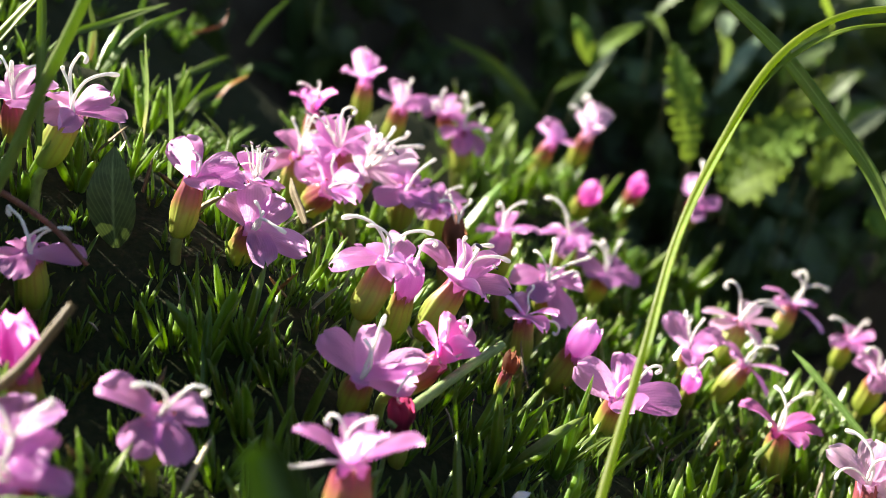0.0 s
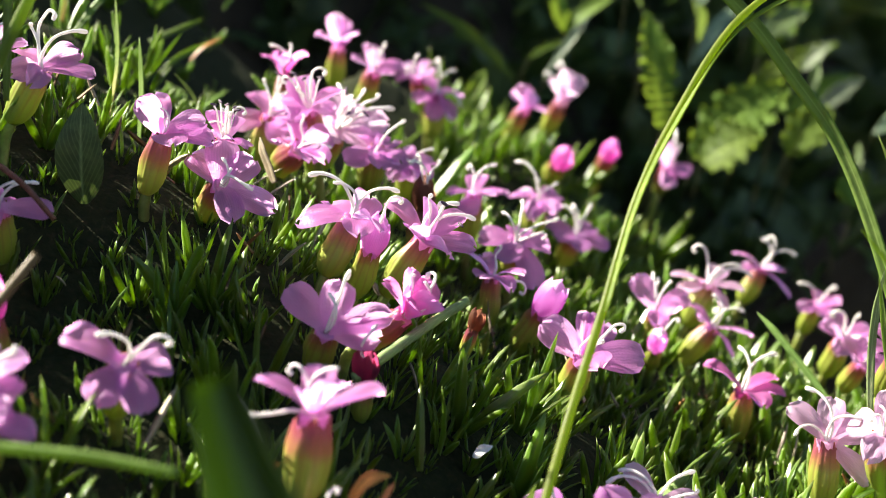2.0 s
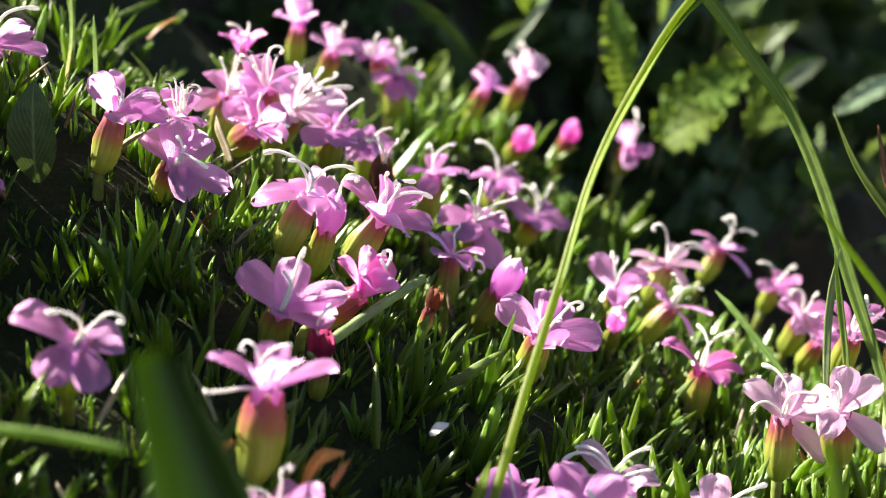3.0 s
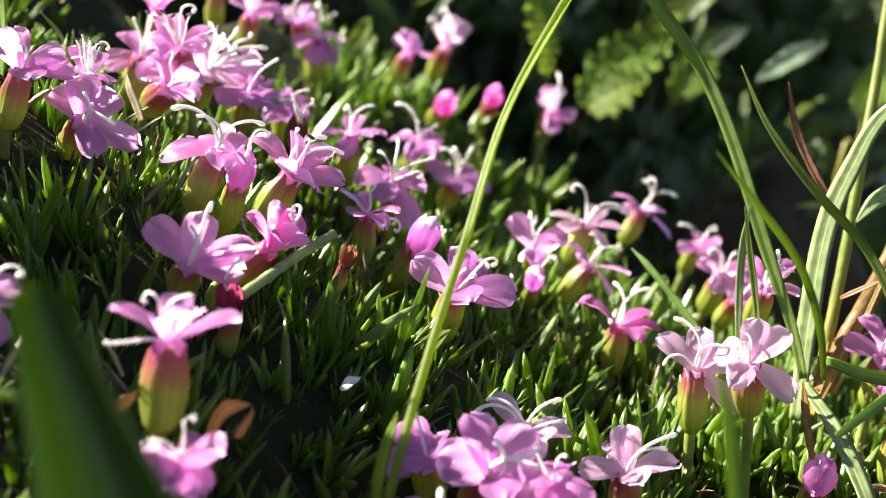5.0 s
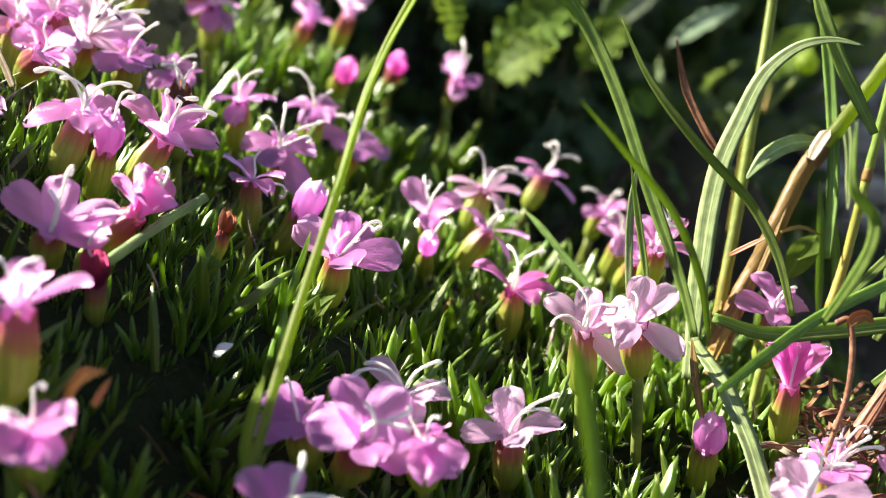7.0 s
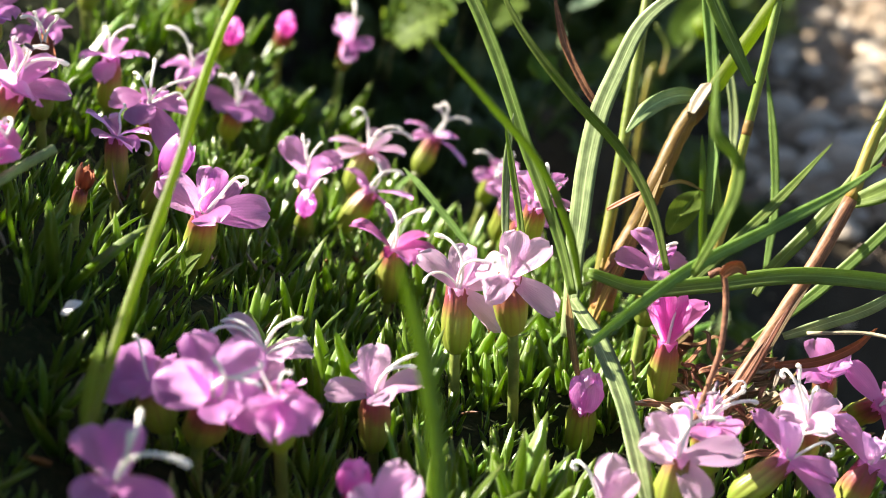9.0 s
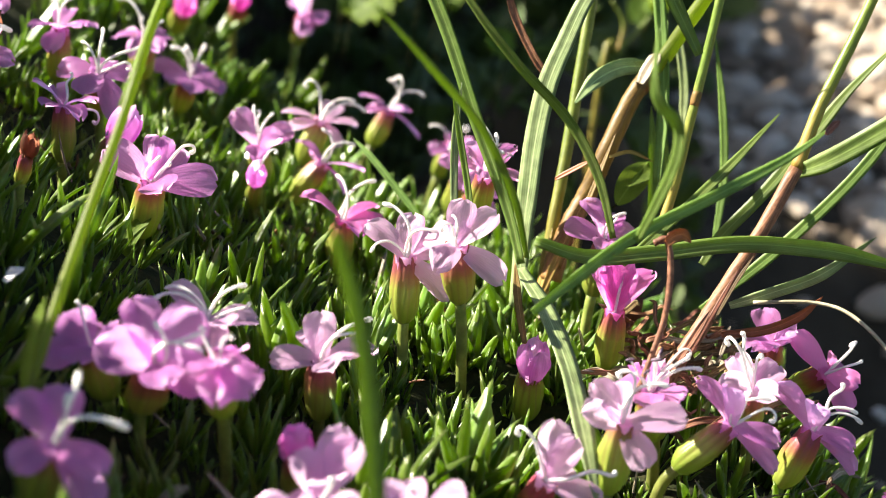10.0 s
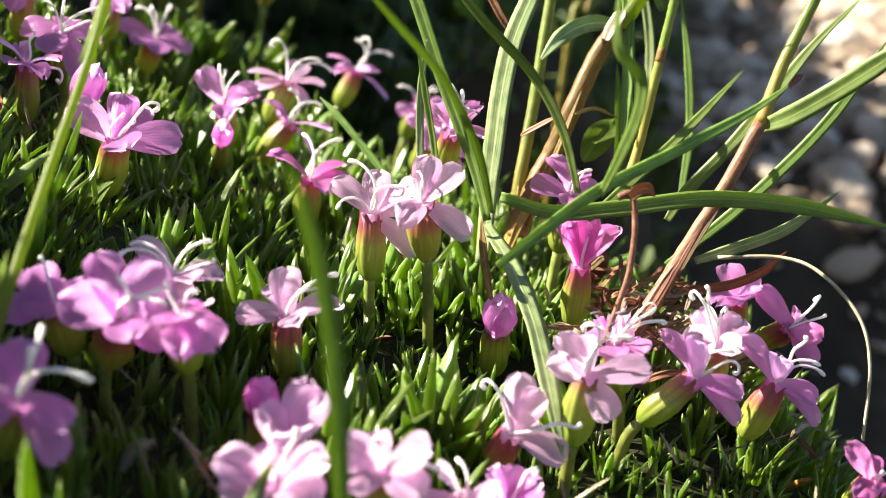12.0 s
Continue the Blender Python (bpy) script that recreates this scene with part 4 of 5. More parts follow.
flower("open", (11.1, 84.6, 55.9), (0.32, -0.29, 0.90), 30, 1.0, 18, "pink", 3, petals=[(138, 18, 1.03, -14), (88, 20, 0.96, -3), (-45, 17, 1.06, 17), (-45, -22, 1.26, 14), (-137, -2, 0.84, -10)], looks=[(76, 65, 5.4, "a"), (167, 85, 5.1, "s"), (-22, 45, 5.9, "a")], wide=0.95)
flower("bud", (28.0, 90.6, 49.7), (0.02, -0.43, 0.90), 0, 0.85, 60, "deep", 0)
flower("open", (28.1, 81.6, 49.2), (-0.03, -0.32, 0.95), 36, 1.05, 25, "pale", 1, petals=[(170, 37, 0.98, -12), (111, -13, 1.0, -6), (-19, 48, 1.07, 16), (-162, 14, 0.92, -11), (-54, 26, 1.02, 11)], looks=[(34, 65, 4.9, "s")], wide=1.05)
flower("open", (29.3, 86.7, 48.5), (0.01, -0.28, 0.96), 0, 1.0, 52, "pale", 0, petals=[(153, 63, 1.02), (85, 14, 0.95), (62, 48, 1.21), (38, 43, 1.15), (-72, 63, 1.07)], wide=0.95)
flower("open", (36.1, 83.0, 48.8), (0.03, -0.21, 0.98), 15, 1.0, 15, "pale", 3, petals=[(179, 40, 1.01, -17), (101, 3, 0.96, -6), (-33, 43, 1.03, 18), (-63, 11, 0.96, 11), (-147, 12, 0.94, -12)], looks=[(-88, -17, 1.8, "h"), (131, 65, 2.8, "a"), (-23, 14, 4.0, "a")], wide=1.0)
flower("open", (48.7, 94.3, 43.5), (0.21, -0.40, 0.89), 0, 1.0, 60, "pale", 2, petals=[(88, 43, 1.11, -11), (50, 61, 1.01, 1), (36, -22, 1.01, 11), (-31, -2, 1.1, 20)], looks=[(-13, 30, 5.8, "s"), (132, 34, 4.9, "h")], wide=0.82)
flower("open", (55.3, 96.0, 47.2), (0.19, 0.18, 0.96), 20, 1.0, 15, "pale", 2, petals=[(167, 46, 1.02, -48), (91, 34, 0.96, -16), (-161, 11, 1.04, -47), (-11, 15, 1.19, 43), (-50, -44, 0.96, 35)], looks=[(-17, 53, 5.1, "a"), (168, 82, 4.6, "h")], wide=0.9)
flower("open", (59.7, 101.6, 46.7), (-0.24, -0.29, 0.93), 50, 0.98, 20, "pink", 3, petals=[(87, -2, 0.96), (-63, 22, 0.92), (120, -21, 0.94), (54, -34, 1.04), (-109, 30, 0.99)], looks=[(20, 21, 4.6, "a"), (6, 9, 4.9, "a"), (145, 30, 3.5, "a")], wide=0.95, anthers=4)
flower("open", (65.9, 98.2, 44.9), (0.70, -0.10, 0.71), 30, 1.0, 25, "pink", 3, petals=[(144, 12, 1.18, -45), (179, 36, 1.04, 39), (-32, 5, 1.31, 43), (-24, 30, 1.03, 39)], looks=[(-36, 68, 3.9, "h"), (-22, 85, 4.2, "a"), (153, 66, 3.7, "s")], wide=0.72)
flower("open", (70.6, 104.8, 44.4), (-0.16, -0.23, 0.96), 20, 0.95, 25, "pale", 3, petals=[(98, 17, 0.95, -11), (35, 4, 1.06, 14), (-80, 40, 0.94, 35), (-152, 42, 1.09, -36), (75, -4, 0.98, -4)], looks=[(118, 56, 5.3, "h"), (91, 59, 5.6, "s"), (47, 62, 3.5, "h")], wide=0.88)
flower("open", (75.4, 101.4, 41.8), (0.39, 0.01, 0.92), 40, 1.0, 22, "pink", 3, petals=[(149, 28, 1.14, -43), (-145, 49, 1.04, 17), (-35, 9, 0.93, 40), (-26, -13, 1.29, 42)], looks=[(26, 81, 5.2, "s"), (-21, 51, 4.3, "a"), (-24, 38, 4.4, "a")], wide=0.8)
flower("open", (83.1, 114.6, 39.9), (0.11, -0.75, 0.65), 20, 0.95, 20, "deep", 2, petals=[(128, 2, 1.27, -13), (-47, 45, 0.87, 13), (-65, -7, 1.04, 13), (36, -38, 1.05, -11)], looks=[(44, 23, 4.2, "h"), (12, 20, 3.8, "a")], wide=0.78)
flower("open", (78.3, 117.8, 42.0), (-0.22, -0.38, 0.90), 60, 0.9, 30, "pink", 0, petals=[(89, 6, 0.96), (-38, 63, 0.94), (-147, 42, 1.1), (-101, 42, 0.99)], looks=[], wide=1.1)
flower("open", (80.2, 90.5, 38.1), (0.03, -0.47, 0.88), 30, 0.95, 30, "deep", 2, petals=[(140, 32, 1.07), (95, -8, 0.89), (69, -23, 0.94), (-121, 47, 0.97), (-144, 28, 1.07)], looks=[(14, 72, 1.6, "a"), (22, 28, 2.3, "a")], wide=0.7)
flower("open", (42.6, 84.9, 44.0), (-0.13, -0.28, 0.95), 10, 1.0, 15, "pale", 1, petals=[(-171, 63, 1.06), (-150, 40, 1.0), (-82, 26, 0.94), (-49, 44, 1.0)], looks=[(92, 63, 3.6, "a")], wide=0.9)
flower("half", (47.1, 88.7, 39.7), (0.1, -0.2, 1), 10, 0.95, 50, "pink", 1)
flower("withered", (1.0, 150.2, 65.2), (0.1, -0.1, 1), 0, 0.9, 70, "brown", 3)
flower("withered", (66.0, 127.4, 40.2), (0.2, -0.1, 1), 0, 0.8, 70, "brown", 1)
flower("withered", (6.4, 127.4, 60.8), (0.3, -0.1, 1), 0, 0.52, 60, "brown", 0)
flower("withered", (62.9, 108.9, 42.6), (0.1, -0.2, 1), 0, 0.7, 60, "pale", 1)

lay_cushion()
lay_tall_leaves()
lay_dead_leaves()


# ---- grass ----
GRASS_LABEL = {"green": "fresh green grass {} beside the cushion", "pale": "pale grey-green grass {} beside the cushion", "dark": "dark green blurred broad grass {} close by",
               "lime": "bright yellow-green arching grass {} over the flowers",
               "straw": "yellow-green grass {} with straw-coloured joints", "brown": "thick brown dry grass {} in the tuft", "redbrown": "reddish-brown dry plant {} among the grass",
               "ashen": "thin pale grey-brown dry curved {} of the tuft", "litter": "dull brown dead grass {} among the plants",
               "orange": "curled orange-brown dead {} on the tuft"}
grass_rng = random.Random(21)


def tuft(label, base):
    """The root of a tuft whose stems and blades are its parts."""
    ob = tagged(new("grass_tuft"), label, "grass", "grass round the cushion")
    ob.matrix_basis = Matrix.Translation(V(*base))
    return ob


def grass(name, form, tone, width, points, owner=None, joints=()):
    """A blade that tapers to its last point, or a round culm with joints; width and points in mm. Without an owner it is a shoot of its own."""
    r = grass_rng
    n = 10 + 5 * len(points)
    word = "stem" if form == "culm" else ("leaf" if "leaf" in name else "blade")
    label = GRASS_LABEL[tone].format(word)
    if owner is None:
        owner = tagged(new(name), label, "grass", "grass round the cushion")
        owner.matrix_basis = Matrix.Translation(V(*points[0]))
    base = owner.matrix_basis.translation
    line = spline([V(*p) - base for p in points], n)
    if form == "culm":
        rad = [width * 0.5 * MM * (1.05 - 0.20 * k / n) * (1 + 0.03 * math.sin(k * 1.7)) for k in range(n + 1)]
        vs, fs, uv = tube(line, rad, 10)
    else:
        broad = name in ("bent_grass_leaf", "wide_grass_leaf")
        wid = [width * MM * min(1.0, 0.6 + 1.8 * k / n, 0.05 + (1.5 if name == "wide_grass_leaf" else 2.4) * (1 - k / n) ** 0.8) for k in range(n + 1)]
        facing = Vector(((0.1 if "bent" in name else -0.8) if broad else r.uniform(-1.3, -0.2), -1, r.uniform(0.1, 0.6)))
        fold, twist = 1.0 if tone == "dark" else r.uniform(0.15, 0.4), 0.0 if broad else r.uniform(-0.5, 0.5)
        if tone == "dark":
            facing, twist = Vector((0.05, -1, 0.3)), 0.0
            wid = [width * MM * min(1.0, 0.34 + 1.65 * (1 - k / n)) for k in range(n + 1)]
        vs, fs, uv = strip(line, wid, facing.normalized(), fold, 0.12, twist)
    made = part(word, mesh_of(word, vs, fs, LEAF[tone], uv), owner, None, label)
    for k in joints:
        i = max(1, min(n - 1, round(k * n)))
        d = (line[i + 1] - line[i - 1]).normalized()
        w = rad[i]
        ring = [line[i] + d * w * q for q in (-1.6, -0.8, 0.0, 0.8, 1.6)]
        vs, fs, uv = tube(ring, [w * q for q in (1.02, 1.08, 1.13, 1.08, 1.02)], 10)
        part("joint", mesh_of("joint", vs, fs, LEAF["brown"], uv), made, None, "swollen brown joint")
    return owner


grass_clump = tuft("tuft of green and brown grass at the edge of the cushion", (58, 125, 40))
grass("arching_grass", "culm", "lime", 0.77, [(8.7, 87.4, 56.2), (11.0, 93.5, 61.6), (13.4, 99.4, 66.5), (16.3, 105.7, 72.3), (19.6, 112.5, 79.7), (23.6, 118.6, 85.4), (29.5, 125.0, 92.2), (36.6, 129.8, 95.5), (46.1, 133.2, 95.9)])
grass("grass_shoot", "blade", "lime", 1.33, [(8.5, 92.5, 55.2), (9.1, 93.6, 58.1), (10.3, 95.1, 62.0)])
grass("grass_shoot", "blade", "green", 1.55, [(53.1, 123.1, 49.5), (51.9, 125.5, 54.8), (49.3, 128.8, 62.3), (46.4, 132.8, 71.3), (43.3, 135.9, 78.2), (39.0, 138.7, 84.0), (34.7, 141.2, 89.3), (29.6, 143.7, 94.0), (23.9, 146.1, 98.7), (17.0, 148.4, 102.8)], grass_clump)
grass("grass_shoot", "blade", "green", 0.80, [(50.0, 109.9, 56.3), (47.6, 106.6, 63.6), (43.9, 103.4, 70.8), (38.9, 99.9, 77.1), (33.9, 96.3, 83.0)], grass_clump)
grass("grass_shoot", "blade", "green", 1.01, [(58.7, 112.5, 56.7), (57.5, 114.8, 62.0), (55.0, 117.0, 66.6), (50.6, 119.3, 71.2), (46.1, 122.1, 76.9), (43.6, 124.4, 82.0)], grass_clump)
grass("grass_shoot", "blade", "green", 0.73, [(47.7, 120.8, 50.8), (47.6, 123.0, 56.0), (46.7, 124.6, 62.2), (45.8, 125.7, 67.4)], grass_clump)
grass("grass_shoot", "blade", "pale", 0.81, [(46.7, 125.4, 51.1), (46.9, 128.1, 57.6), (47.1, 128.9, 62.2), (47.6, 129.5, 66.3)], grass_clump)
grass("wide_grass_leaf", "blade", "pale", 2.3, [(52.6, 122.6, 45.0), (53.4, 124.6, 49.4), (53.8, 125.8, 52.9), (54.3, 126.9, 55.7), (55.3, 129.0, 60.9), (56.4, 129.9, 65.8), (58.1, 130.4, 70.1), (59.7, 130.7, 73.8), (61.2, 130.4, 76.0), (63.3, 129.7, 77.8), (65.9, 128.6, 78.6), (68.5, 127.1, 78.4)], grass_clump)
grass("grass_culm", "culm", "straw", 1.39, [(57.3, 129.6, 42.4), (57.8, 130.8, 45.1), (58.8, 132.7, 49.5), (61.0, 136.9, 56.8), (63.8, 142.6, 67.5), (65.8, 146.7, 74.4), (68.0, 151.9, 83.7)], grass_clump)
grass("node_leaf", "blade", "pale", 1.75, [(68.9, 136.0, 65.5), (65.8, 135.6, 65.6), (62.8, 134.6, 64.6), (60.2, 133.1, 62.6)], grass_clump)
grass("brown_culm", "culm", "brown", 2.25, [(58.0, 129.3, 44.5), (59.0, 130.4, 47.2), (60.5, 131.5, 50.2), (62.1, 132.4, 52.7), (64.0, 133.0, 57.1), (66.6, 134.7, 61.9), (68.5, 135.6, 64.5)], grass_clump)
grass("node_sheath", "blade", "ashen", 1.52, [(67.4, 134.0, 64.3), (68.2, 134.4, 65.6), (69.0, 134.8, 66.6), (69.5, 135.0, 67.2)], grass_clump)
grass("green_culm", "culm", "lime", 1.63, [(68.3, 135.3, 63.9), (70.3, 135.2, 67.0), (72.9, 134.7, 71.8), (76.3, 134.5, 77.6), (80.2, 134.3, 84.2), (84.6, 134.0, 91.4)], grass_clump, joints=(0.03,))
grass("curved_grass", "blade", "green", 1.07, [(57.2, 102.3, 61.0), (57.1, 98.1, 66.2), (57.0, 94.8, 71.0), (56.6, 94.0, 74.0), (55.0, 94.2, 75.9), (54.4, 94.2, 77.9), (54.5, 94.8, 81.5)])
grass("grass_shoot", "blade", "green", 1.02, [(71.0, 131.5, 48.1), (71.5, 133.8, 53.1), (70.9, 135.4, 58.3), (71.1, 137.0, 64.0), (71.3, 138.6, 69.7)], grass_clump)
grass("grass_shoot", "blade", "green", 0.92, [(70.1, 133.1, 46.2), (70.3, 135.8, 54.3), (70.2, 137.8, 60.6)], grass_clump)
grass("yellow_culm", "culm", "straw", 1.04, [(68.3, 126.5, 50.4), (70.1, 128.3, 55.0), (71.8, 130.1, 61.9), (73.8, 132.3, 69.6), (76.1, 135.1, 78.7), (78.6, 138.1, 88.0)], grass_clump, joints=(0.45,))
grass("grass_shoot", "blade", "green", 0.93, [(77.6, 133.7, 46.2), (78.9, 136.4, 52.5), (78.8, 138.7, 59.5), (78.0, 141.4, 67.0)], grass_clump)
grass("grass_shoot", "blade", "pale", 1.07, [(75.5, 146.2, 66.3), (75.9, 143.4, 60.7), (75.3, 141.0, 55.5)], grass_clump)
grass("grass_shoot", "blade", "green", 1.05, [(61.5, 117.3, 51.7), (67.1, 119.9, 55.0), (73.1, 122.7, 58.9), (79.4, 125.8, 63.6)], grass_clump)
grass("long_grass_blade", "blade", "green", 1.06, [(48.5, 101.5, 55.3), (52.4, 103.0, 57.4), (57.8, 104.6, 60.4), (65.0, 105.8, 63.3), (71.9, 107.0, 66.2), (76.5, 108.5, 68.5)], grass_clump)
grass("red_culm", "culm", "redbrown", 1.65, [(64.2, 110.4, 42.3), (66.1, 111.2, 44.8), (68.0, 112.0, 47.3), (70.2, 113.0, 50.5), (74.0, 114.7, 55.8), (77.5, 116.6, 61.3)], grass_clump)
grass("olive_culm", "culm", "straw", 1.25, [(78.2, 117.9, 60.8), (80.4, 119.8, 65.7), (82.1, 120.9, 68.7), (84.7, 122.5, 73.2), (88.5, 125.1, 80.2)], grass_clump)
grass("culm_leaf", "blade", "green", 2.00, [(78.2, 117.8, 60.4), (80.2, 115.9, 62.2), (83.6, 114.3, 65.2), (86.8, 112.0, 69.0), (89.4, 110.7, 72.2)], grass_clump)
grass("grass_shoot", "blade", "green", 1.18, [(71.1, 119.8, 45.1), (77.7, 119.9, 50.6), (83.8, 119.5, 57.3), (87.9, 119.9, 62.4), (91.6, 120.7, 68.0)], grass_clump)
grass("grass_shoot", "blade", "green", 1.28, [(70.7, 120.0, 50.0), (72.6, 120.8, 52.5), (76.7, 121.0, 57.1), (81.0, 121.5, 62.5), (84.5, 121.9, 67.2), (89.1, 122.1, 72.1)], grass_clump)
grass("flat_grass_leaf", "blade", "green", 1.57, [(52.3, 116.0, 55.2), (57.1, 114.3, 54.1), (63.2, 113.2, 54.7), (71.0, 112.0, 55.8), (78.7, 110.2, 55.6), (83.7, 108.7, 54.8), (87.8, 107.4, 54.1)], grass_clump)
grass("grass_shoot", "blade", "pale", 1.21, [(72.8, 116.9, 46.9), (76.3, 115.8, 48.6), (80.9, 114.8, 50.9), (85.3, 113.6, 55.2)], grass_clump)
grass("bent_grass_leaf", "blade", "pale", 2.01, [(52.5, 121.7, 49.7), (53.3, 114.3, 48.8), (53.4, 106.8, 47.4), (52.9, 100.7, 46.3), (52.5, 95.3, 44.5), (52.5, 92.0, 42.2)], grass_clump)
grass("dry_red_stem", "culm", "redbrown", 0.59, [(60.6, 107.2, 58.5), (61.7, 107.0, 58.8), (61.9, 105.8, 56.3), (61.2, 104.2, 52.7), (59.9, 103.0, 49.6), (58.6, 101.9, 46.8)], grass_clump)
grass("dead_leaf", "blade", "orange", 1.00, [(71.9, 115.9, 44.3), (76.0, 115.2, 44.9), (78.9, 114.3, 46.7), (80.9, 113.8, 49.0)])
grass("dry_curved_stem", "culm", "ashen", 0.38, [(74.7, 115.8, 47.7), (80.2, 113.7, 48.4), (83.0, 110.7, 48.1), (85.5, 106.5, 45.4), (85.8, 103.4, 41.6), (84.3, 99.8, 35.9)], grass_clump)
grass("grass_shoot", "blade", "green", 0.79, [(46.1, 136.0, 48.0), (43.5, 139.1, 50.9), (40.8, 142.3, 53.8), (39.0, 144.5, 55.3)], grass_clump)
grass("near_grass", "blade", "green", 1.18, [(31.1, 69.8, 52.0), (31.0, 70.0, 58.1), (30.7, 70.8, 65.1), (29.9, 71.1, 71.0), (28.9, 70.7, 75.1), (27.8, 69.8, 78.4)])
grass("near_grass", "culm", "green", 1.09, [(-39.7, 111.2, 80.6), (-35.8, 111.2, 86.5), (-32.9, 111.1, 92.0), (-29.8, 110.9, 97.3), (-27.0, 110.6, 102.2)])
grass("grass_shoot", "blade", "green", 0.87, [(-34.8, 117.7, 86.6), (-34.4, 118.5, 91.8), (-34.0, 119.7, 97.9), (-33.9, 120.0, 101.7)])
grass("grass_shoot", "blade", "lime", 1.34, [(-46.0, 137.9, 89.5), (-42.7, 139.1, 92.9), (-38.8, 140.6, 96.8)])
grass("dry_red_stem", "culm", "redbrown", 0.57, [(-39.7, 113.0, 85.4), (-36.3, 113.3, 83.3), (-33.0, 113.4, 80.6), (-30.4, 113.2, 77.3)])
grass("dry_brown_stick", "culm", "litter", 0.85, [(-33.7, 90.0, 75.0), (-30.1, 91.0, 77.6), (-28.0, 92.9, 79.8), (-26.7, 94.5, 81.3)])
grass("old_stalk", "culm", "pale", 0.99, [(-4.5, 108.6, 64.5), (-1.2, 111.2, 66.0), (2.3, 113.9, 67.5), (5.4, 116.4, 68.5)])
grass("grass_shoot", "blade", "green", 1.06, [(-13.1, 106.9, 60.1), (-13.0, 108.8, 65.0), (-12.7, 110.9, 70.9)])
grass("dry_red_blade", "blade", "redbrown", 0.90, [(58.0, 134.3, 64.5), (56.2, 135.6, 67.2), (54.3, 137.5, 71.3), (53.1, 138.7, 76.5)], grass_clump)
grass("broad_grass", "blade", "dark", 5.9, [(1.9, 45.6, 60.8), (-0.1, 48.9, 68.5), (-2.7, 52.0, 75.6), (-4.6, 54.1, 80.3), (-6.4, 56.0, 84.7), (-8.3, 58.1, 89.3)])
grass("grass_shoot", "blade", "green", 1.45, [(70.0, 125.4, 69.9), (67.1, 128.4, 76.1), (65.4, 130.5, 80.7), (64.3, 132.4, 84.8)], grass_clump)
grass("grass_shoot", "blade", "green", 1.32, [(68.9, 130.0, 54.6), (69.9, 133.4, 62.8), (69.7, 137.6, 72.8), (68.7, 140.7, 79.9)], grass_clump)

grass("grass_shoot", "blade", "green", 0.91, [(-34.4, 184.8, 72.2), (-31.4, 185.7, 74.7), (-26.1, 186.5, 76.8)])
grass("grass_shoot", "blade", "green", 0.88, [(-37.7, 196.2, 74.2), (-33.8, 196.7, 75.7), (-30.0, 197.3, 77.3)])
grass("near_stem", "culm", "green", 0.75, [(-26.5, 74.8, 76.5), (-22.4, 74.7, 76.2), (-18.3, 74.5, 75.8), (-13.5, 74.2, 74.9)])
grass("dead_sheath", "blade", "orange", 0.50, [(56.2, 124.3, 57.9), (57.8, 123.5, 59.2), (59.6, 122.8, 60.5)], grass_clump)
grass("dead_sheath", "blade", "brown", 0.41, [(63.4, 129.9, 57.9), (65.6, 129.8, 58.4), (67.9, 129.1, 57.5)], grass_clump)
grass("dead_sheath", "blade", "brown", 0.81, [(51.3, 113.2, 45.9), (51.1, 115.6, 48.8), (51.1, 118.1, 52.1)], grass_clump)
grass("arching_grass", "blade", "lime", 0.65, [(16.0, 101.7, 73.9), (19.5, 110.6, 80.3), (23.8, 117.8, 85.5), (29.2, 124.1, 91.3), (36.3, 128.1, 94.5), (45.5, 130.6, 94.8)])
grass("grass_shoot", "blade", "straw", 0.55, [(-32.3, 144.0, 77.2), (-31.7, 148.2, 82.9), (-32.4, 152.7, 89.3)])
grass("grass_shoot", "blade", "green", 0.89, [(-28.6, 141.3, 75.5), (-28.5, 144.3, 80.8), (-29.0, 147.2, 85.7)])
grass("grass_shoot", "blade", "green", 0.58, [(-23.2, 152.8, 71.9), (-24.5, 154.5, 76.7), (-27.2, 156.6, 79.5)])
grass("grass_shoot", "blade", "green", 0.95, [(-41.0, 167.0, 81.7), (-36.9, 168.6, 86.1), (-30.8, 169.6, 89.0)])
grass("grass_shoot", "blade", "green", 1.06, [(-43.7, 163.6, 87.1), (-38.7, 165.1, 88.2), (-32.4, 167.9, 90.0)])
grass("grass_shoot", "blade", "orange", 0.52, [(-29.5, 180.6, 75.2), (-27.6, 181.2, 76.9), (-25.4, 182.6, 77.9)])
grass("grass_shoot", "blade", "straw", 0.68, [(-42.3, 167.4, 83.0), (-41.8, 168.8, 86.8), (-43.0, 170.4, 91.2)])
grass("grass_shoot", "blade", "green", 0.93, [(-34.5, 160.5, 78.5), (-34.8, 163.0, 82.6), (-35.4, 163.9, 85.1)])
grass("grass_shoot", "blade", "orange", 0.48, [(-35.4, 198.3, 80.2), (-31.4, 198.7, 81.3), (-30.2, 199.4, 83.2)])
grass("grass_shoot", "blade", "green", 0.80, [(-22.3, 247.9, 70.2), (-22.0, 251.3, 73.6), (-21.0, 252.7, 77.4)])
grass("grass_shoot", "blade", "green", 0.74, [(-31.6, 227.5, 72.5), (-29.1, 230.7, 75.5), (-24.7, 234.3, 79.5)])
grass("dead_sheath", "blade", "brown", 1.00, [(56.9, 128.1, 43.8), (58.9, 129.1, 48.3), (60.7, 130.2, 51.7), (62.3, 131.0, 54.5)], grass_clump)
grass("dead_sheath", "blade", "brown", 0.53, [(58.6, 128.4, 46.2), (60.9, 129.7, 51.3), (62.9, 131.1, 55.6), (64.7, 132.4, 59.5)], grass_clump)
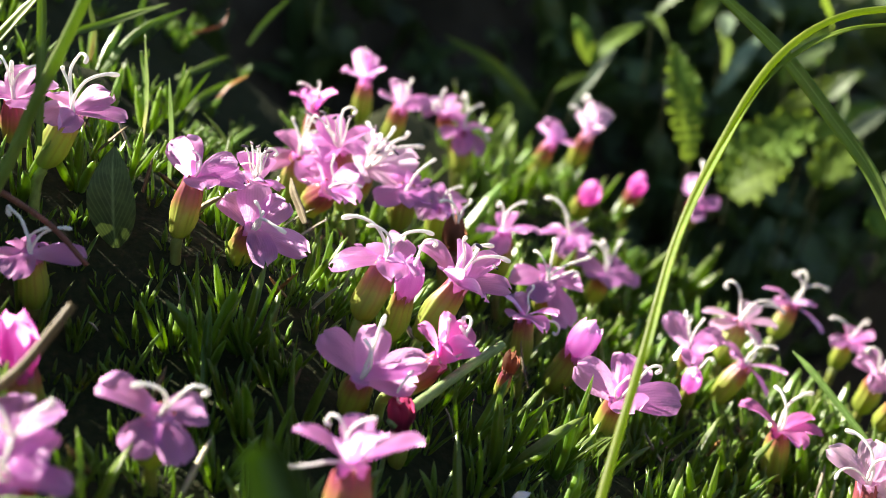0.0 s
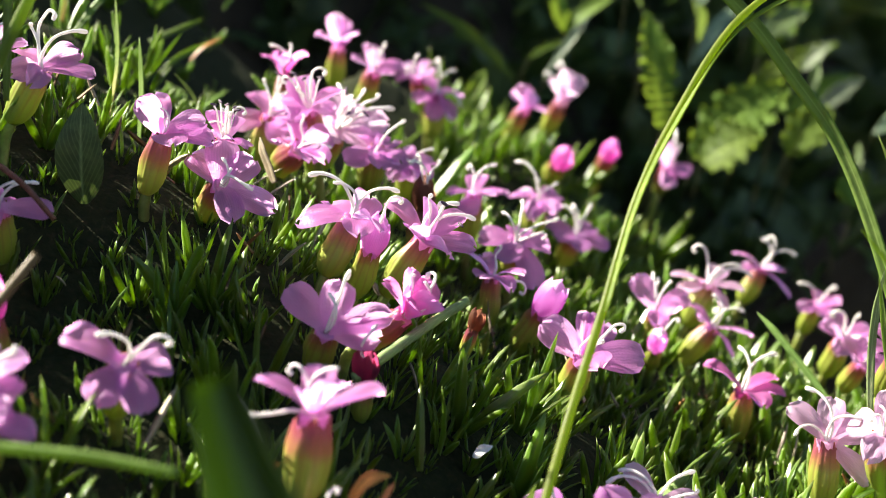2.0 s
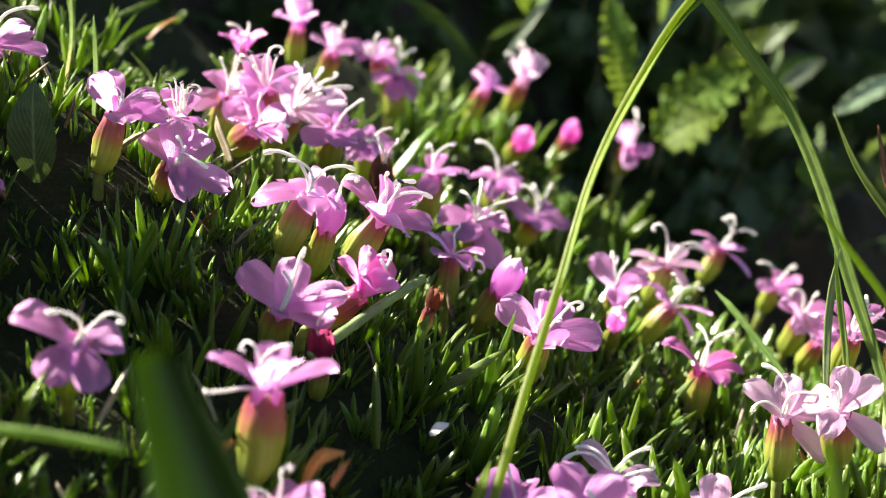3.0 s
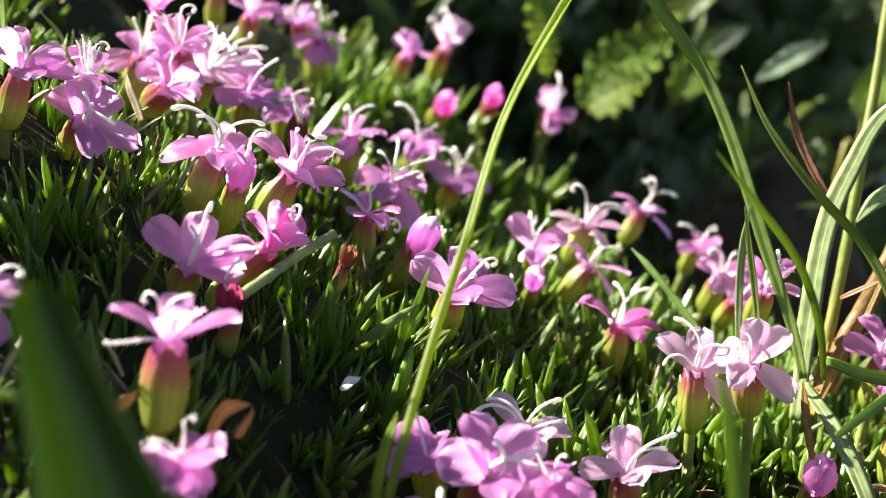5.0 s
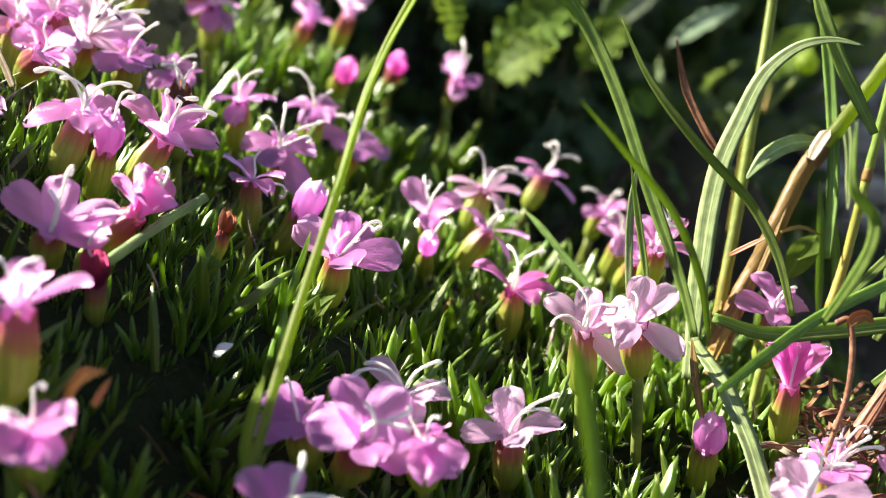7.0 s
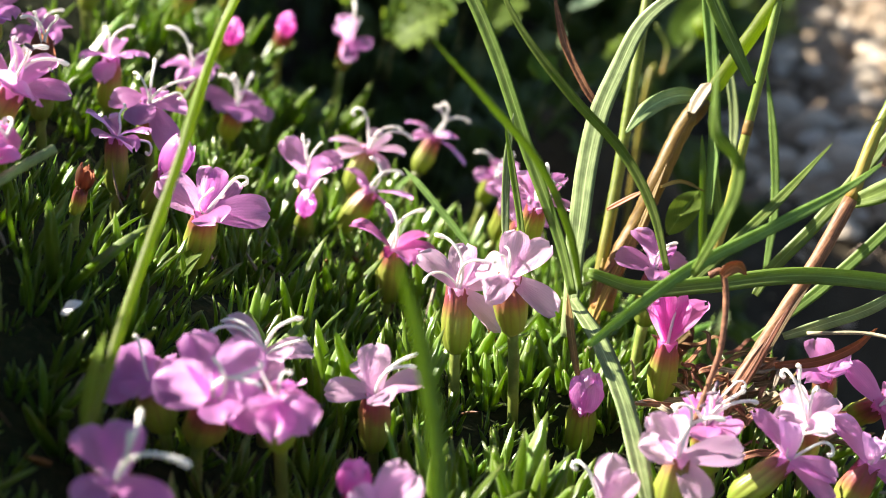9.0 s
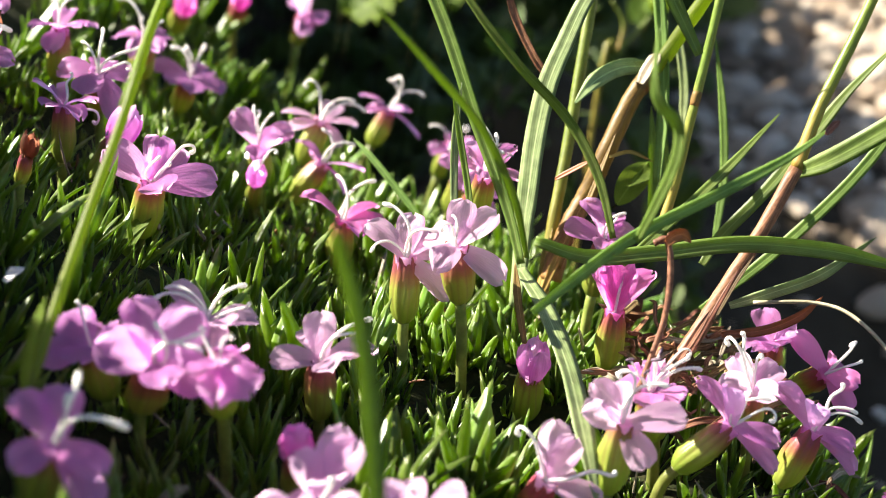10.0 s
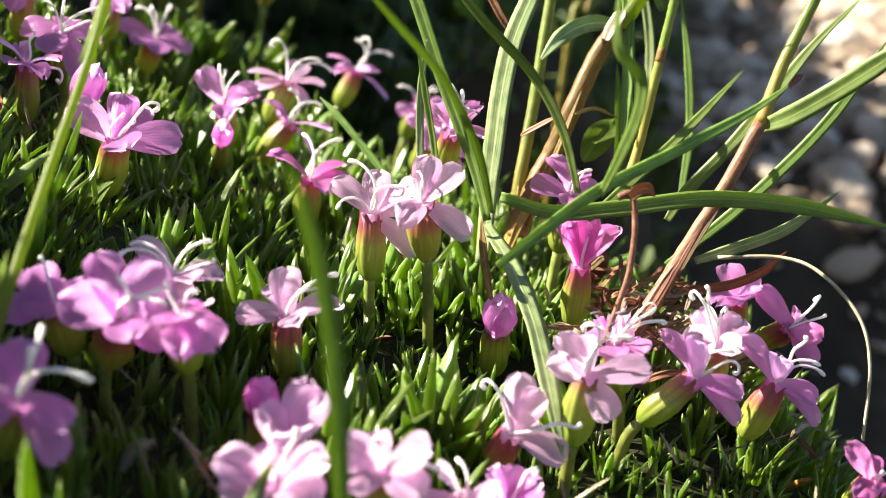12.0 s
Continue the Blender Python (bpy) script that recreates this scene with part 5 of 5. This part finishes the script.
grass("dead_sheath", "blade", "redbrown", 0.80, [(64.2, 109.7, 43.2), (66.6, 110.4, 46.9), (68.5, 111.2, 49.7)], grass_clump)
grass("dead_sheath", "blade", "redbrown", 0.43, [(66.0, 110.0, 44.8), (68.8, 111.2, 49.4), (71.2, 112.4, 53.1)], grass_clump)
grass("dead_sheath", "blade", "litter", 0.32, [(68.6, 110.7, 48.5), (70.8, 111.7, 52.0), (72.6, 112.6, 54.3)], grass_clump)
grass("dead_sheath", "blade", "brown", 0.83, [(56.5, 128.3, 42.3), (57.4, 129.8, 45.6), (58.4, 131.5, 49.5)], grass_clump)
grass("dead_sheath", "blade", "brown", 0.58, [(59.2, 129.5, 50.2), (58.0, 128.3, 49.4), (56.6, 127.1, 48.7)], grass_clump)

grass("dead_leaf", "blade", "orange", 1.15, [(-4.1, 90.9, 61.9), (-3.4, 91.5, 63.4), (-2.4, 91.8, 64.4), (-0.9, 91.8, 64.6)])
grass("dead_leaf", "blade", "orange", 0.6, [(-2.0, 90.9, 62.2), (-1.4, 91.2, 63.1), (-0.6, 91.6, 64.2)])
grass("dead_leaf", "blade", "orange", 1.0, [(-11.9, 91.4, 64.0), (-10.5, 91.6, 64.7), (-9.2, 91.9, 65.7)])
grass("dead_leaf", "blade", "orange", 1.1, [(61.4, 106.1, 58.9), (62.0, 106.2, 59.5), (62.8, 106.1, 59.7), (63.4, 105.7, 59.1)])
grass("dry_tip", "blade", "redbrown", 0.62, [(75.4, 107.7, 68.0), (76.2, 108.2, 68.5), (77.0, 108.6, 68.9)], grass_clump)
grass("dead_leaf", "blade", "ashen", 1.0, [(17.3, 90.2, 45.5), (18.6, 90.0, 47.7), (20.0, 89.8, 48.3)])
grass("dead_leaf", "blade", "orange", 1.0, [(22.3, 88.6, 44.6), (23.1, 88.3, 46.5), (24.0, 88.1, 46.7)])
grass("dry_white_leaf", "blade", "ashen", 1.3, [(-14.3, 139.5, 72.0), (-14.9, 140.2, 73.6), (-15.6, 140.9, 75.2), (-15.9, 141.5, 76.4)])


def tuft_litter():
    """Dead sheaths, torn blades and scraps heaped at the foot of the tuft."""
    r = random.Random(31)
    for k in range(175):
        x, y = r.gauss(68, 6.5), r.gauss(116, 5)
        if x < 62:
            continue
        z = body(x, y) + r.uniform(2, 9)
        az, el, n = r.uniform(-1.2, 1.2) + (math.pi if r.random() < 0.4 else 0), r.uniform(-0.35, 0.9), r.uniform(2.5, 6.5)
        step = Vector((math.cos(az) * math.cos(el), 0.6 * math.sin(az) * math.cos(el), math.sin(el)))
        side = Vector((r.uniform(-1, 1), r.uniform(-1, 1), r.uniform(-0.6, 1.0)))
        p = Vector((x, y, z))
        line = [p, p + step * (0.4 * n) + 0.10 * n * side, p + step * (0.75 * n) - 0.06 * n * side, p + step * n + 0.08 * n * Vector((side.y, side.x, -1))]
        grass("dead_sheath", "blade", r.choice(("redbrown", "redbrown", "litter", "litter", "ashen")), r.uniform(0.25, 0.75), [tuple(q) for q in line], grass_clump)


tuft_litter()


# ---- herbs and stones behind the cushion ----
def leaf_outline(length, width, lobes, depth):
    """Vertices (mm) of a leaf along +x, folded on its midrib, with lobes or teeth on its rim."""
    n, vs, fs, uv = (44 if lobes else 14), [], [], []
    for k in range(n + 1):
        t = k / n
        w = width * 0.5 * math.sin(math.pi * min(1, 0.03 + 0.97 * t ** 0.85)) ** 0.8
        w *= 1 - depth * (0.5 + 0.5 * math.cos(2 * math.pi * lobes * t)) if lobes else 1
        z = 0.18 * length * math.sin(1.9 * t) - 0.12 * length * t * t
        for q in (-1, -0.75, -0.5, -0.25, 0, 0.25, 0.5, 0.75, 1):
            fold = 0.07 * width * math.sin(2 * math.pi * (lobes + 1) * 1.5 * (t - 0.25 * abs(q))) * abs(q) + 0.03 * width * math.sin(31 * t + 11 * q) if lobes else 0.12 * math.sin(9 * t + 3 * q)
            vs.append((length * t * MM + (0.12 * w * abs(q)) * MM, q * w * MM, (z + 0.22 * abs(q) * w + fold) * MM))
            uv.append((q * 0.5 + 0.5, t))
    for k in range(n):
        for i in range(8):
            a = 9 * k + i
            fs.append((a, a + 1, a + 10, a + 9))
    return vs, fs, uv


def herb_leaf(base, tip, width, mat, lobes, depth, label, name="herb", roll=0.0):
    b, t = V(*base), V(*tip)
    length = (t - b).length / MM
    vs, fs, uv = leaf_outline(length, width, lobes, depth)
    d = (t - b).normalized()
    s = Vector((0, -0.55, 0.83))
    s = (s - s.dot(d) * d).normalized()
    m = Matrix.Translation(b) @ Matrix((d, s.cross(d), s)).transposed().to_4x4() @ pose(0, 0, 0, roll, 0, 0)
    owner = tagged(new(name), label, "herb", "herbs round the cushion")
    owner.matrix_basis = Matrix.Translation(b)
    part("leaf", mesh_of("leaf", vs, fs, mat, uv), owner, Matrix.Translation(-b) @ m)
    foot = soil(base[0], base[1]) if rim(base[0], base[1]) < 0 else body(base[0], base[1])
    if base[2] > foot + 1:
        line = [Vector((0, 0, 0)), V(base[0] - 4, base[1] + 10, (base[2] + foot) / 2) - b, V(base[0] - 10, base[1] + 26, soil(base[0] - 10, base[1] + 26) - 2 if rim(base[0], base[1]) < 0 else foot - 4) - b]
        # The stalk takes the near-black litter colour, to sink into the dark behind it.
        vs, fs, uv = tube(spline(line, 6), [0.14 * MM] * 7, 6)
        part("stalk", mesh_of("stalk", vs, fs, SHADE_LITTER, uv), owner)
    return owner


herb_leaf((41.9, 231.0, 51.4), (39.8, 244.1, 69.0), 7.0, HERB, 9, 0.4, "green feathery toothed leaf standing behind the cushion", "herb", 0)
herb_leaf((49.4, 241.5, 43.5), (68.2, 250.6, 53.7), 13, HERB, 6, 0.3, "bright green lobed leaf behind the cushion", "herb", 0)
herb_leaf((50.5, 238.2, 43.5), (60.5, 235.9, 48.9), 12, HERB, 4, 0.3, "green lobed leaf lying behind the cushion", "herb", 0)
herb_leaf((55.0, 279.3, 51.0), (66.2, 289.4, 61.4), 3.4, HERB_GREY, 0, 0, "pale grey-green narrow leaf behind the cushion", "herb", 0)
herb_leaf((66.7, 281.3, 44.8), (86.3, 284.5, 53.8), 6, HERB, 3, 0.2, "bright green leaf behind the cushion", "herb", 0)
herb_leaf((71.4, 293.8, 50.1), (83.3, 297.5, 60.3), 8, HERB, 3, 0.3, "green leaf behind the cushion", "herb", 0)
herb_leaf((18.1, 257.7, 53.3), (-0.2, 262.5, 66.4), 2.6, HERB, 0, 0, "narrow green leaf behind the cushion", "herb", 0)
herb_leaf((27.6, 265.8, 61.0), (38.6, 266.3, 68.1), 3.5, HERB, 0, 0, "narrow green leaf behind the cushion", "herb", 0)
herb_leaf((28.1, 265.7, 60.7), (25.1, 270.9, 68.9), 3.5, HERB, 0, 0, "narrow green leaf behind the cushion", "herb", 0)
herb_leaf((21.6, 233.4, 59.6), (30.0, 241.0, 68.8), 1.8, HERB_GREY, 0, 0, "thin pale leaf behind the cushion", "herb", 0)
herb_leaf((52.8, 297.5, 60.3), (60.6, 301.2, 70.4), 4.0, HERB, 0, 0, "narrow green leaf behind the cushion", "herb", 0)
herb_leaf((85.3, 252.0, 45.0), (100.7, 261.0, 49.1), 4.6, HERB_GREY, 3, 0.15, "pale grey-green leaf behind the grass", "herb", 0)
herb_leaf((84.0, 314.0, 31.7), (101.2, 315.6, 39.4), 7, HERB, 3, 0.2, "green leaf behind the grass", "herb", 0)
herb_leaf((115.0, 278.2, 30.6), (124.7, 281.5, 40.8), 8, HERB, 0, 0, "green leaf behind the grass", "herb", 0)
herb_leaf((-30.7, 125.0, 74.6), (-30.3, 126.4, 84.2), 4.6, HERB_DARK, 0, 0, "dark green oval leaf standing among the flowers", "oval_leaf_shoot", 0)

herb_leaf((13.4, 129.0, 48.8), (18.3, 128.7, 55.1), 3.0, HERB, 0, 0, "pale green bract leaf below a flower", "bract_leaf", 0)
herb_leaf((5.8, 107.5, 57.4), (7.6, 107.7, 58.4), 1.0, STYLE, 0, 0, "small white dry petal scrap on the cushion", "petal_scrap", 0)
herb_leaf((65.2, 131.4, 51.9), (69.3, 134.6, 55.3), 3.0, HERB, 0, 0, "bright green leaf behind the grass tuft", "herb", 0)
herb_leaf((77.5, 233.2, 37.0), (75.2, 237.4, 41.0), 6.0, HERB, 3, 0.2, "green leaf behind the cushion", "herb", 0)
herb_leaf((8.1, 227.6, 55.3), (11.6, 233.9, 61.0), 3.0, HERB, 0, 0, "small green leaf behind the flowers", "herb", 0)
herb_leaf((68.1, 248.3, 41.9), (77.0, 253.0, 49.2), 9.0, HERB, 4, 0.3, "green lobed leaf behind the cushion", "herb", 0)
herb_leaf((78.5, 268.6, 44.2), (89.5, 276.1, 48.9), 4.0, HERB_GREY, 3, 0.15, "pale grey-green leaf behind the cushion", "herb", 0)
# Three large leaves added out of view, only to shade the cushion's left side.
herb_leaf((-52.2, 126.0, 91.4), (-48.2, 124.0, 106.4), 15, HERB_REST, 0, 0, "added leaf out of view that shades the left of the cushion", "oval_leaf_shoot", 60)
herb_leaf((-52.4, 124.8, 95.2), (-48.4, 122.8, 110.2), 14, HERB_REST, 0, 0, "added leaf out of view that shades the left of the cushion", "oval_leaf_shoot", 55)
herb_leaf((-52.8, 131.9, 93.3), (-48.8, 129.9, 108.3), 12, HERB_REST, 0, 0, "added leaf out of view that shades the left of the cushion", "oval_leaf_shoot", 60)
herb_leaf((61.7, 247.2, 64.2), (71.1, 255.8, 66.6), 4.5, HERB_REST, 0, 0.25, "small dark green leaf behind the cushion", "herb", 0)
herb_leaf((43.7, 236.2, 60.2), (40.3, 242.4, 65.8), 4.1, HERB, 0, 0.25, "small green leaf behind the cushion", "herb", 0)
herb_leaf((84.5, 287.5, 37.9), (81.9, 287.2, 43.9), 3.1, HERB, 0, 0.25, "small green leaf behind the cushion", "herb", 0)
herb_leaf((42.6, 263.0, 64.2), (36.0, 257.4, 71.7), 4.5, HERB_REST, 0, 0.25, "small dark green leaf behind the cushion", "herb", 0)
herb_leaf((38.5, 257.7, 71.1), (45.7, 252.3, 76.9), 3.0, HERB_REST, 3, 0.25, "small dark green leaf behind the cushion", "herb", 0)
herb_leaf((53.8, 267.5, 65.7), (55.4, 275.6, 68.0), 3.8, HERB_GREY, 3, 0.25, "small grey-green leaf behind the cushion", "herb", 0)
herb_leaf((70.2, 243.2, 53.2), (73.2, 253.2, 58.5), 1.9, HERB_REST, 0, 0.25, "small dark green leaf behind the cushion", "herb", 0)
herb_leaf((19.4, 286.2, 59.6), (24.2, 294.5, 60.9), 2.3, HERB, 3, 0.25, "small green leaf behind the cushion", "herb", 0)
herb_leaf((45.8, 253.8, 49.3), (44.1, 255.7, 55.6), 2.8, HERB, 3, 0.25, "small green leaf behind the cushion", "herb", 0)
herb_leaf((19.5, 242.6, 61.2), (26.4, 247.2, 62.9), 1.6, HERB, 3, 0.25, "small green leaf behind the cushion", "herb", 0)
herb_leaf((75.7, 272.6, 52.0), (81.9, 271.1, 57.9), 4.1, HERB_REST, 3, 0.25, "small dark green leaf behind the cushion", "herb", 0)
herb_leaf((77.8, 289.6, 54.7), (70.6, 298.3, 55.9), 3.8, HERB_REST, 3, 0.25, "small dark green leaf behind the cushion", "herb", 0)
herb_leaf((41.3, 255.3, 56.5), (45.6, 264.9, 63.1), 2.4, HERB_GREY, 0, 0.25, "small grey-green leaf behind the cushion", "herb", 0)
herb_leaf((10.5, 280.9, 55.4), (6.7, 282.0, 57.2), 4.1, HERB, 3, 0.25, "small green leaf behind the cushion", "herb", 0)
herb_leaf((55.5, 274.5, 57.4), (52.5, 270.9, 66.8), 3.6, HERB_REST, 0, 0.25, "small dark green leaf behind the cushion", "herb", 0)
herb_leaf((68.6, 285.0, 66.0), (62.0, 289.3, 71.7), 4.0, HERB_GREY, 3, 0.25, "small grey-green leaf behind the cushion", "herb", 0)
herb_leaf((65.7, 237.3, 73.6), (59.3, 234.7, 81.4), 3.0, HERB, 3, 0.25, "small green leaf behind the cushion", "herb", 0)


def herb_mass():
    """Low dark growth behind and beside the cushion: many small leaves and blades, past counting."""
    r = random.Random(8)
    verts, faces, count = [], [], 0
    shapes = []
    for k in range(5):
        vs, fs, _ = leaf_outline(1.0, (0.16, 0.3, 0.5, 0.4, 0.12)[k], (0, 0, 4, 6, 0)[k], (0, 0, 0.35, 0.5, 0)[k])
        shapes.append((np.array(vs), fs))
    for k in range(9100):
        x, y = r.uniform(-240, 330), r.uniform(150, 720)
        if k < 250:
            x, y = r.gauss(97, 26), r.gauss(272, 36)
        d = rim(x, y)
        if d > -2 or x > 115 + 0.28 * (y - 200) + 14 * math.sin(y * 0.03) or (x > 40 and y < 205) or (x > 42 and y < 345 and r.random() < 0.68):
            continue
        vs, fs = shapes[r.randrange(5)]
        length = r.uniform(6, 20) * (1 + max(0, y - 250) / 180) * (0.55 if k < 250 else 1)
        az, el = r.uniform(0, 6.28), r.uniform(0.15, 1.1)
        q = Euler((r.uniform(-0.5, 0.5), -el, az)).to_matrix()
        m = np.array(q) * length
        p = V(x, y, soil(x, y) + r.uniform(-1, 6))
        verts.append(vs @ m.T + np.array(p))
        faces.extend([tuple(i + count for i in f) for f in fs])
        count += len(vs)
    ob = new("low_herbs", mesh_of("low_herbs", np.concatenate(verts).tolist(), faces, HERB_REST))
    tagged(ob, "low dark green herbs and grass behind the cushion", "herbs", kind="stuff")


def seed_herb():
    """A thin yellow-green forked stalk with a round seed head, behind the tuft."""
    owner = tagged(new("seed_herb"), "yellow-green forked stalk with a round unripe seed head", "herb", "herbs round the cushion")
    foot = V(86.0, 216.0, body(86, 216))
    owner.matrix_basis = Matrix.Translation(foot)
    for word, pts, w in (("stalk", ((86.0, 216.0, body(86, 216)), (89.2, 215.8, 38.8), (92.3, 217.1, 42.7), (96.1, 218.1, 46.3), (99.0, 219.1, 49.3)), 0.5),
                         ("side_stalk", ((92.3, 217.1, 42.7), (93.4, 218.8, 47.1), (91.6, 220.2, 50.6)), 0.4)):
        vs, fs, uv = tube(spline([V(*p) - foot for p in pts], 16), [w * MM * (1 - 0.02 * k) for k in range(17)], 8)
        part(word, mesh_of(word, vs, fs, LEAF["straw"], uv), owner)
    axis = Vector((0.45, 0.1, 0.9)).normalized()
    head = V(98.6, 219.2, 48.6) - foot
    line = [head + axis * (k * 0.55 * MM) for k in range(9)]
    vs, fs, uv = tube(line, [q * MM for q in (0.5, 1.2, 1.7, 1.95, 2.0, 1.85, 1.5, 1.0, 0.3)], 12)
    part("seed_head", mesh_of("seed_head", vs, fs, LEAF["lime"], uv), owner, None, "round yellow-green seed head")


herb_mass()
seed_herb()


def stone_shape(r, size):
    bm = bmesh.new()
    bmesh.ops.create_icosphere(bm, subdivisions=2, radius=1.0)
    ph = Vector((r.uniform(0, 50), r.uniform(0, 50), r.uniform(0, 50)))
    k = Vector((r.uniform(0.8, 1.2), r.uniform(0.7, 1.0), r.uniform(0.45, 0.75)))
    vs = []
    for v in bm.verts:
        n = 1 + 0.35 * noise.noise(v.co * 1.1 + ph) + 0.1 * noise.noise(v.co * 3 + ph)
        vs.append((v.co.x * n * k.x * size, v.co.y * n * k.y * size, v.co.z * n * k.z * size))
    fs = [tuple(v.index for v in f.verts) for f in bm.faces]
    bm.free()
    return np.array(vs), fs


def gravel():
    r = random.Random(14)
    shapes = [stone_shape(r, 1.0) for _ in range(12)]
    meshes = [mesh_of("pebble", (vs * MM).tolist(), fs, STONE, None, False) for vs, fs in shapes]
    verts, faces, count, single = [], [], 0, 0
    for _ in range(15000):
        x, y = r.uniform(80, 470), r.uniform(90, 620)
        # Few, small stones near the cushion: bare dark soil stands in for shaded gravel.
        if rim(x, y) > -6 or x < 112 + 0.30 * (y - 200) or shade_bank(x, y) > 25 or r.random() > 0.06 + max(ease((y - 275) / 80), ease((x - 174) / 18) * ease((y - 225) / 40)) or r.random() > ease((470 - x) / 160) * ease((620 - y) / 160):
            continue
        size = r.uniform(0.8, 2.8) if r.random() < 0.76 or (x < 180 and y < 300) else r.uniform(3, 7.5)
        pick = r.randrange(12)
        z = soil(x, y) + size * 0.25
        turn = Euler((r.uniform(-0.4, 0.4), r.uniform(-0.4, 0.4), r.uniform(0, 6.28)))
        if size > 4.4 and single < 120:
            ob = new("pebble", meshes[pick])
            ob.matrix_basis = Matrix.LocRotScale(V(x, y, z), turn, (size, size, size))
            tagged(ob, "rough grey-brown pebble lying on the soil", "stone", "pebbles on the soil")
            single += 1
            continue
        vs, fs = shapes[pick]
        verts.append(vs @ (np.array(turn.to_matrix()) * (size * MM)).T + np.array(V(x, y, z)))
        faces.extend([tuple(i + count for i in f) for f in fs])
        count += len(vs)
    ob = new("gravel", mesh_of("gravel", np.concatenate(verts).tolist(), faces, STONE, None, False))
    tagged(ob, "pale grey-brown gravel on bare soil", "gravel", kind="stuff")


gravel()
